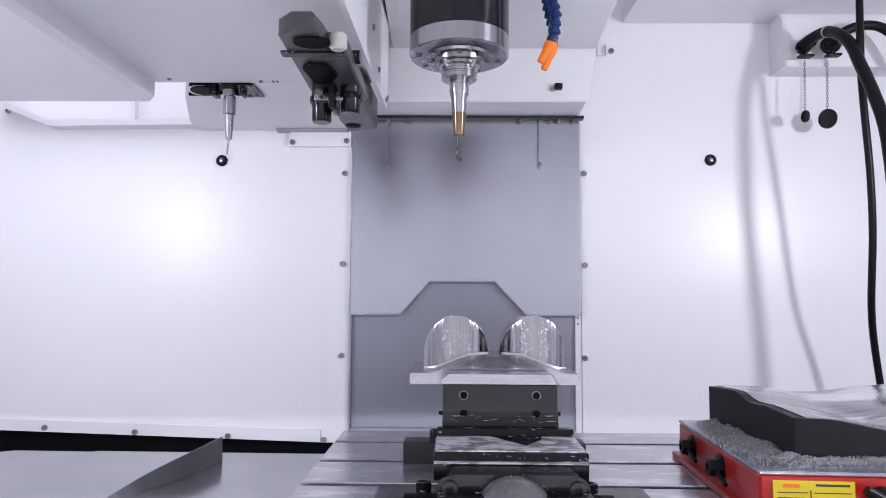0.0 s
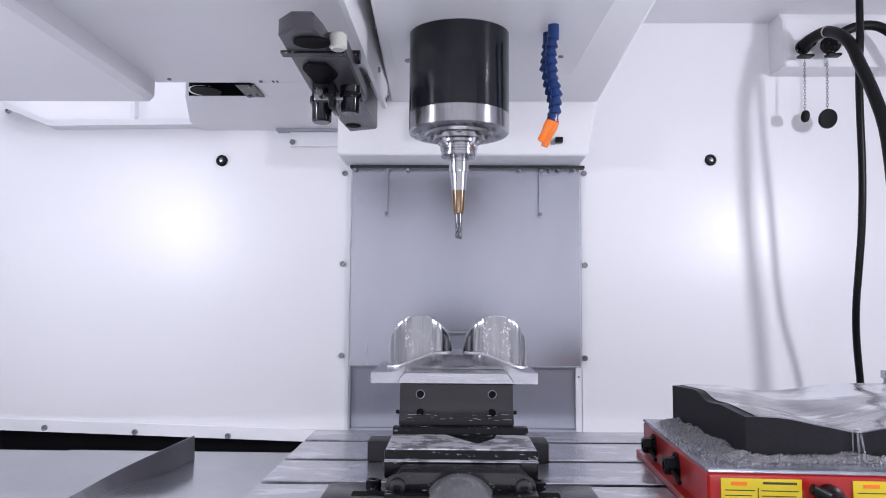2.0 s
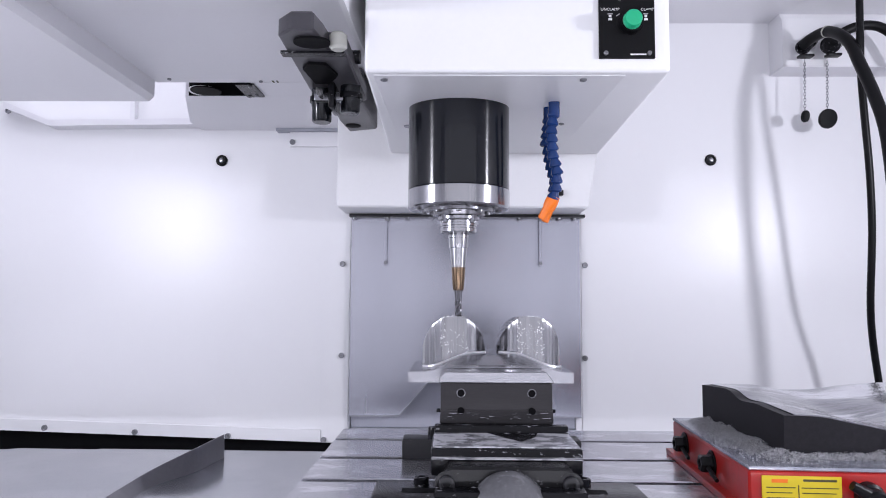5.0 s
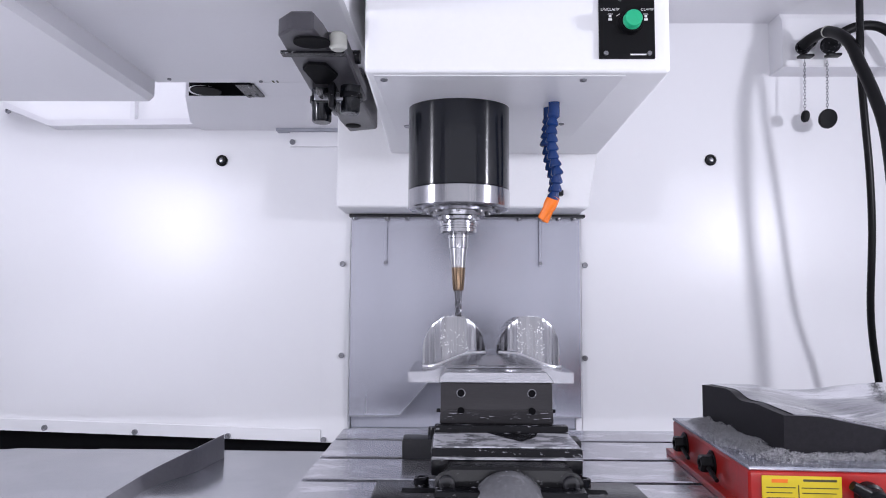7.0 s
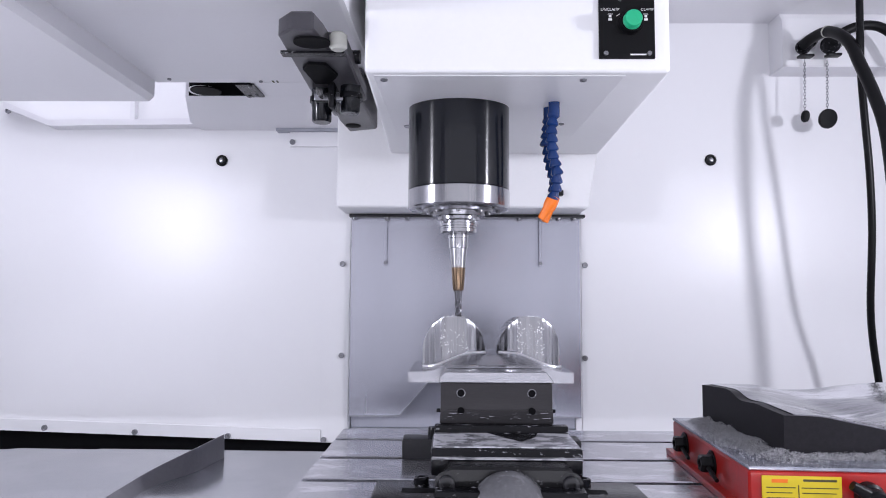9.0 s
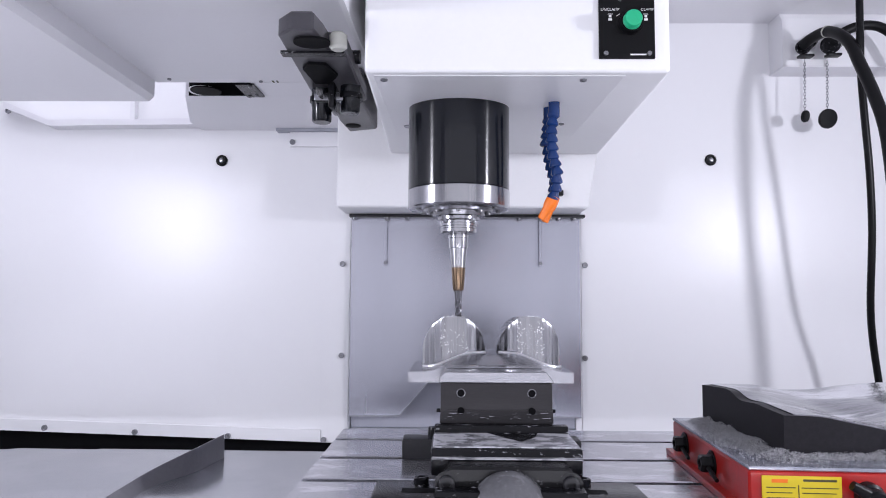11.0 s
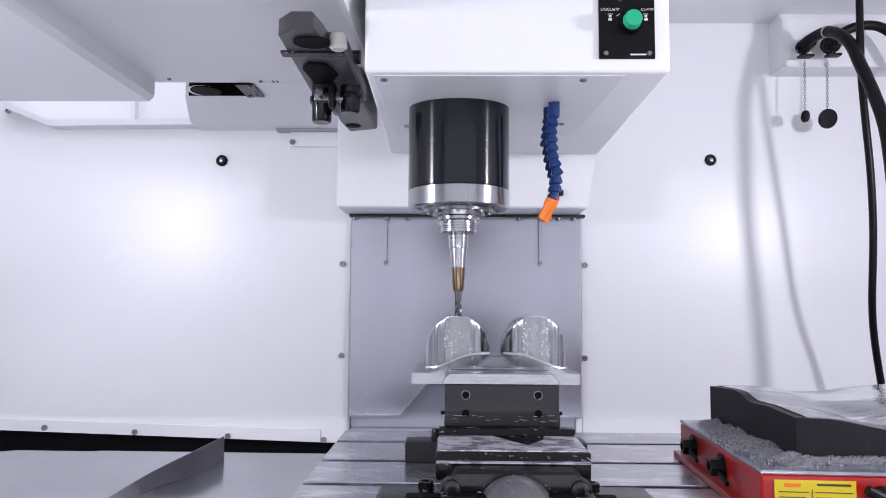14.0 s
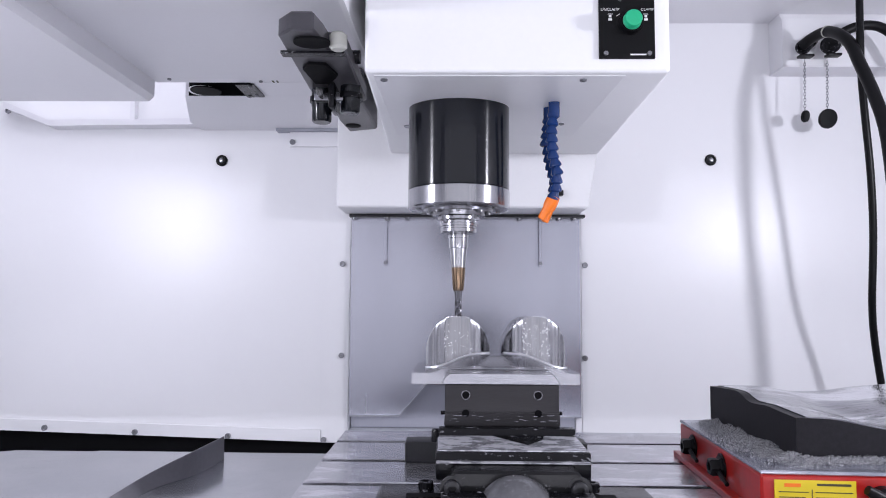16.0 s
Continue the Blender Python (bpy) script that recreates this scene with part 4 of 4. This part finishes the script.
part("rear_underside", P([(-0.614, 1.505), (-0.69, 1.728), (-0.69, 1.8195), (-0.287, 1.8195), (-0.287, 1.505)], "z", 0.465, 0.90), GREYWHITE, atc)
part("rear_underside", B(-0.436, -0.287, 1.412, 1.504, 0.465, 0.90), GREYWHITE, atc)
# black disc added where the pot opening lies in shade
part("pot_shade_disc", L([(0, 0.4630), (0.033, 0.4630), (0.033, 0.4655), (0, 0.4655)], Matrix.Translation((-0.552, 1.466, 0.0)), 32), VOID, atc, "black disc put in for the shade of the pot opening")
part("pot_plate", B(-0.470, -0.430, 1.414, 1.503, 0.461, 0.4648), BLACK, atc, "black plate at the pot opening")
# near-black face that paints the shade behind the pot
part("pot_recess", B(-0.606, -0.437, 1.5045, 1.520, 0.4652, 0.62), VOID, atc, "recess of the tool pot, its shade put into the colour")
part("pot_ring", L([(0.026, 0.466), (0.034, 0.466), (0.034, 0.470), (0.026, 0.470)], Matrix.Translation((-0.560, 1.478, 0.0)), 36), WHITE, atc, "white guide ring")
for x, y in ((-0.440, 1.425), (-0.445, 1.49), (-0.462, 1.495), (-0.41, 1.40), (-0.60, 1.385)):
    part("screw", hex_bolt(bmesh.new(), (x, y, 0.461 if x > -0.47 and y > 1.41 and x < -0.43 else 0.465), (0, 0, -1), 0.0042, 0.003), SCREW, atc)
part("side_panel", P([(0.60, 0.392), (1.47, 0.426), (1.497, 0.50), (1.497, 0.90), (0.60, 0.90)], "x", -0.1555, -0.1475), WHITE, atc, "white side panel beside the head")
for y, z in ((1.20, 0.50), (1.30, 0.455), (1.45, 0.44), (1.10, 0.52), (1.475, 0.452)):
    part("screw", hex_bolt(bmesh.new(), (-0.1475, y, z), (1, 0, 0), 0.0055, 0.004), SCREW, atc)
for x in (-0.386, -0.377):
    part("print_mark", B(x, x + 0.004, 1.396, 1.408, 0.4642, 0.4649), INK, atc)
part("rear_lip", B(-0.48, -0.287, 1.790, 1.8196, 0.4575, 0.4648), STEEL_DARK, atc)
part("corner_plate", B(-0.445, -0.2765, 1.806, 1.8168, 0.418, 0.4572), WHITE, atc)

pot = thing("tool_pot", (-0.492, 1.455, 0.520), "black tool pot with a slim probe holder", "tool pot")
PX, PY = -0.494, 1.455
pm = Matrix.Translation((PX, PY, 0))
part("socket", L([(0, 0.545), (0.030, 0.545), (0.032, 0.530), (0.032, 0.480), (0.026, 0.462), (0.015, 0.458), (0, 0.458)], pm, 32), BLACK, pot)
part("fork", B(PX - 0.040, PX - 0.026, PY - 0.018, PY + 0.018, 0.448, 0.53, bevel=0.002), BLACK, pot)
part("fork", B(PX + 0.026, PX + 0.034, PY - 0.016, PY + 0.016, 0.448, 0.53, bevel=0.002), BLACK, pot)
h = part("probe_holder", L([(0, 0.462), (0.020, 0.462), (0.020, 0.448), (0.0135, 0.446), (0.0135, 0.408), (0.0105, 0.405), (0.0070, 0.352), (0, 0.352)], pm, 32), CHROME, pot, "polished slim holder")
part("stylus", R((PX, PY, 0.353), (PX - 0.003, PY, 0.318), 0.0028, 0.0020, 12), CHROME, h)

arm = thing("changer_arm", (-0.21, 1.05, 0.40), "dark grey double gripper arm of the tool changer", "gripper arm")
part("beam", P([(-0.244, 0.908), (-0.222, 0.884), (-0.190, 0.884), (-0.184, 0.92), (-0.182, 0.955), (-0.158, 0.962), (-0.158, 1.21), (-0.252, 1.21)], "z", 0.365, 0.392, bevel=0.003), ARMGREY, arm)
part("band", B(-0.254, -0.160, 0.962, 0.978, 0.3615, 0.366), BLACK, arm)
# flat near-black shapes under the beam stand for the shade in its openings
part("gripper_mouth", L([(0, 0.3652), (0.026, 0.3652), (0.026, 0.3620), (0.018, 0.3622), (0, 0.3635)], Matrix.Translation((-0.200, 0.925, 0)) @ Matrix.Diagonal((1, 0.8, 1, 1)), 28), VOID, arm)
part("gripper_mouth", P([(-0.236, 1.03), (-0.222, 1.005), (-0.196, 1.01), (-0.186, 1.06), (-0.205, 1.10), (-0.230, 1.10)], "z", 0.3605, 0.3655), VOID, arm)
part("pin", R((-0.166, 0.945, 0.385), (-0.166, 0.945, 0.360), 0.0130, 0.0130, 24, 0.004), CREAM, arm, "cream plastic pin")
for x, y, z0, r in ((-0.2285, 1.15, 0.308, 0.0180), (-0.1755, 1.130, 0.318, 0.0175)):
    c = part("plunger", L([(0, 0.392), (r, 0.392), (r, z0 + 0.028), (r * 0.94, z0 + 0.026), (r * 0.94, z0 + 0.003), (r * 0.82, z0), (0, z0)], Matrix.Translation((x, y, 0)), 32), BLACKGLOSS, arm, "black plunger")
    part("plunger_ring", L([(r * 1.0, 0.352), (r * 1.16, 0.352), (r * 1.16, 0.343), (r * 1.0, 0.343)], Matrix.Translation((x, y, 0)), 32), BLACK, c)
part("link", B(-0.236, -0.176, 1.118, 1.136, 0.338, 0.352, bevel=0.002), SCREW, arm)
part("link_pin", R((-0.222, 1.115, 0.345), (-0.222, 1.095, 0.345), 0.006, seg=14), CHROME, arm)
part("finger", B(-0.209, -0.198, 1.10, 1.16, 0.322, 0.365, bevel=0.003), BLACK, arm)
part("side_stop", R((-0.163, 1.06, 0.392), (-0.150, 1.06, 0.392), 0.011, seg=18), BLACK, arm)
part("rear_block", P([(-0.2475, 1.437), (-0.2400, 1.34), (-0.205, 1.300), (-0.178, 1.300), (-0.171, 1.504), (-0.2396, 1.530)], "z", 0.388, 0.46, bevel=0.004), ARMGREY, arm)
part("block_bore", L([(0, 0.3885), (0.017, 0.3885), (0.017, 0.3868), (0.014, 0.3862), (0, 0.3866)], Matrix.Translation((-0.2215, 1.472, 0)), 28), VOID, arm)

# ---- coolant sockets and hoses on the wall at the side ----
manifold = thing("coolant_box", (1.1, 1.78, 0.70), "white sheet metal box for the hose sockets", "box")
part("case", P([(1.745, 0.624), (1.745, 0.745), (1.76, 0.7695), (1.8196, 0.7695), (1.8196, 0.626)], "x", 0.872, 1.419), WHITE, manifold)
part("edge", B(0.8695, 1.419, 1.742, 1.8195, 0.6195, 0.6238), GREYWHITE, manifold)
part("screw", hex_bolt(bmesh.new(), (1.13, 1.745, 0.735), (0, -1, 0), 0.005, 0.004), SCREW, manifold)


def chain_links(thing_, a, b, n):
    a, b = Vector(a), Vector(b)
    for k in range(n):
        c = a.lerp(b, (k + 0.5) / n)
        q = (b - a).length / n * 0.72
        m = along(c - (b - a).normalized() * q * 0.0, c + (b - a)) @ Matrix.Rotation(radians(90 * (k % 2) + 20), 4, "Z")
        ring = [m @ Vector((0.0026 * math.cos(s), 0, q * math.sin(s))) for s in [2 * math.pi * i / 10 for i in range(11)]]
        part("chain_link", tube(bmesh.new(), ring, 0.0008, 5, 0), SCREW, thing_)


for name, base_, mouth, r, cap, cr in (("a", (0.945, 1.744, 0.690), (0.900, 1.700, 0.655), 0.0150, (0.9175, 1.732, 0.4837), 0.0155), ("b", (1.010, 1.744, 0.690), (0.968, 1.695, 0.660), 0.0190, (0.979, 1.738, 0.4793), 0.0255)):
    sock = thing("hose_socket", base_, "black quick coupling with a cap on a bead chain", "hose coupling", "couplings on the coolant box")
    mouth = Vector(mouth)
    way = (mouth - Vector(base_)).normalized()
    m = along(base_, mouth)
    q = (mouth - Vector(base_)).length
    part("body", L([(0, -0.004), (r * 1.15, -0.004), (r * 1.15, 0.012), (r * 0.9, 0.016), (r * 0.9, q * 0.6), (r * 1.25, q * 0.63), (r * 1.25, q * 0.95), (r, q), (r * 0.7, q), (r * 0.66, q - 0.012), (0, q - 0.012)], m, 24), BLACK, sock)
    part("latch", B(mouth.x - 0.006, mouth.x + 0.030, mouth.y - 0.002, mouth.y + 0.020, mouth.z - r - 0.008, mouth.z - r - 0.001, bevel=0.002), RUBBER, sock)
    chain_links(sock, (cap[0] + 0.004, cap[1], mouth.z - r - 0.006), (cap[0], cap[1], cap[2] + cr), 17)
    cm = along(cap, (cap[0] + (0.045 if name == "a" else 0.008), cap[1] - 0.06, cap[2] - 0.016))
    part("cap", L([(0, -0.004), (cr * 0.92, -0.004), (cr, -0.002), (cr, 0.003), (cr * 0.93, 0.005), (cr * 0.75, 0.0055), (0, 0.0048)], cm, 30), RUBBER, sock, "round black rubber cap")

hose = thing("coolant_supply_hose", (0.912, 1.702, 0.664), "thick black rubber hose from the wall coupling", "hose", "thick hoses by the coolant box")
part("tube", tube(bmesh.new(), [(0.900, 1.702, 0.660), (0.912, 1.680, 0.672), (0.924, 1.630, 0.672), (0.9285, 1.575, 0.6383), (0.9334, 1.545, 0.6017), (0.9322, 1.520, 0.552), (0.9342, 1.495, 0.5038), (0.9385, 1.475, 0.4522), (0.9461, 1.460, 0.3908), (0.9480, 1.450, 0.319), (0.9540, 1.450, 0.217), (0.965, 1.450, 0.073), (0.974, 1.450, -0.069), (0.985, 1.450, -0.25), (0.990, 1.45, -0.60)], 0.0135, 16), RUBBER, hose)
part("clamp", L([(0.0125, -0.0018), (0.0147, -0.0018), (0.0147, 0.0018), (0.0125, 0.0018)], along((0.9240, 1.630, 0.6690), (0.9255, 1.610, 0.6580)), 24), CREAM, hose, "pale hose clamp")
hose = thing("coolant_supply_hose", (0.982, 1.700, 0.672), "thick black rubber hose bending away from the coupling", "hose", "thick hoses by the coolant box")
part("tube", tube(bmesh.new(), [(0.982, 1.700, 0.672), (1.006, 1.69, 0.698), (1.048, 1.68, 0.708), (1.090, 1.67, 0.698), (1.13, 1.65, 0.640), (1.20, 1.60, 0.50), (1.33, 1.58, 0.2), (1.38, 1.56, -0.6)], 0.0120, 16), RUBBER, hose)

line = thing("air_line", (0.9467, 1.535, 0.6155), "thin black hanging hose that sways with the table", "hose")
part("upper", tube(bmesh.new(), [(0.9560, 1.535, 1.0053), (0.9500, 1.535, 0.7601), (0.9469, 1.535, 0.6360), (0.9467, 1.535, 0.6135)], 0.0080, 12), RUBBER, line)
lower = part("lower", tube(bmesh.new(), [(0.9467, 1.535, 0.6176), (0.9480, 1.538, 0.5900), (0.9509, 1.545, 0.5476), (0.9586, 1.550, 0.4416), (0.9736, 1.560, 0.3104), (0.9839, 1.575, 0.1799), (0.9879, 1.590, 0.0882), (0.9968, 1.615, -0.0044),
                                         (1.0142, 1.640, -0.0855), (1.0364, 1.655, -0.1944), (1.0580, 1.665, -0.3400), (1.0700, 1.670, -0.5600)], 0.0082, 12), RUBBER, line)


def sway():
    """The lower hose follows the table; the pot swings up into the changer."""
    rows = []
    for t, m in table_rows(Vector((0, 0, 0))):
        rows.append((t, pose(0, 0, 0, 0, -m.translation.x / 0.0652 * 3.5, 0)))
    walk(lower, rows)
    for k, ob in enumerate(strands):
        walk(ob, [(0.2 * i, pose(0.0016 * math.sin(2.1 * i + 2 * k), 0, -0.0008 * (i % 2), 0, 2.5 * math.sin(1.7 * i + k), 0)) for i in range(81)])
    at = pot.location.copy()
    turns = [(0.0, 0), (0.3, 0), (0.4, 14), (0.5, 29), (0.6, 41), (0.7, 52), (0.8, 63), (0.9, 80), (1.0, 90), (16.0, 90)]
    walk(pot, [(t, Matrix.Translation(at) @ pose(0, 0, 0, 0, a, 0)) for t, a in turns])


motions()
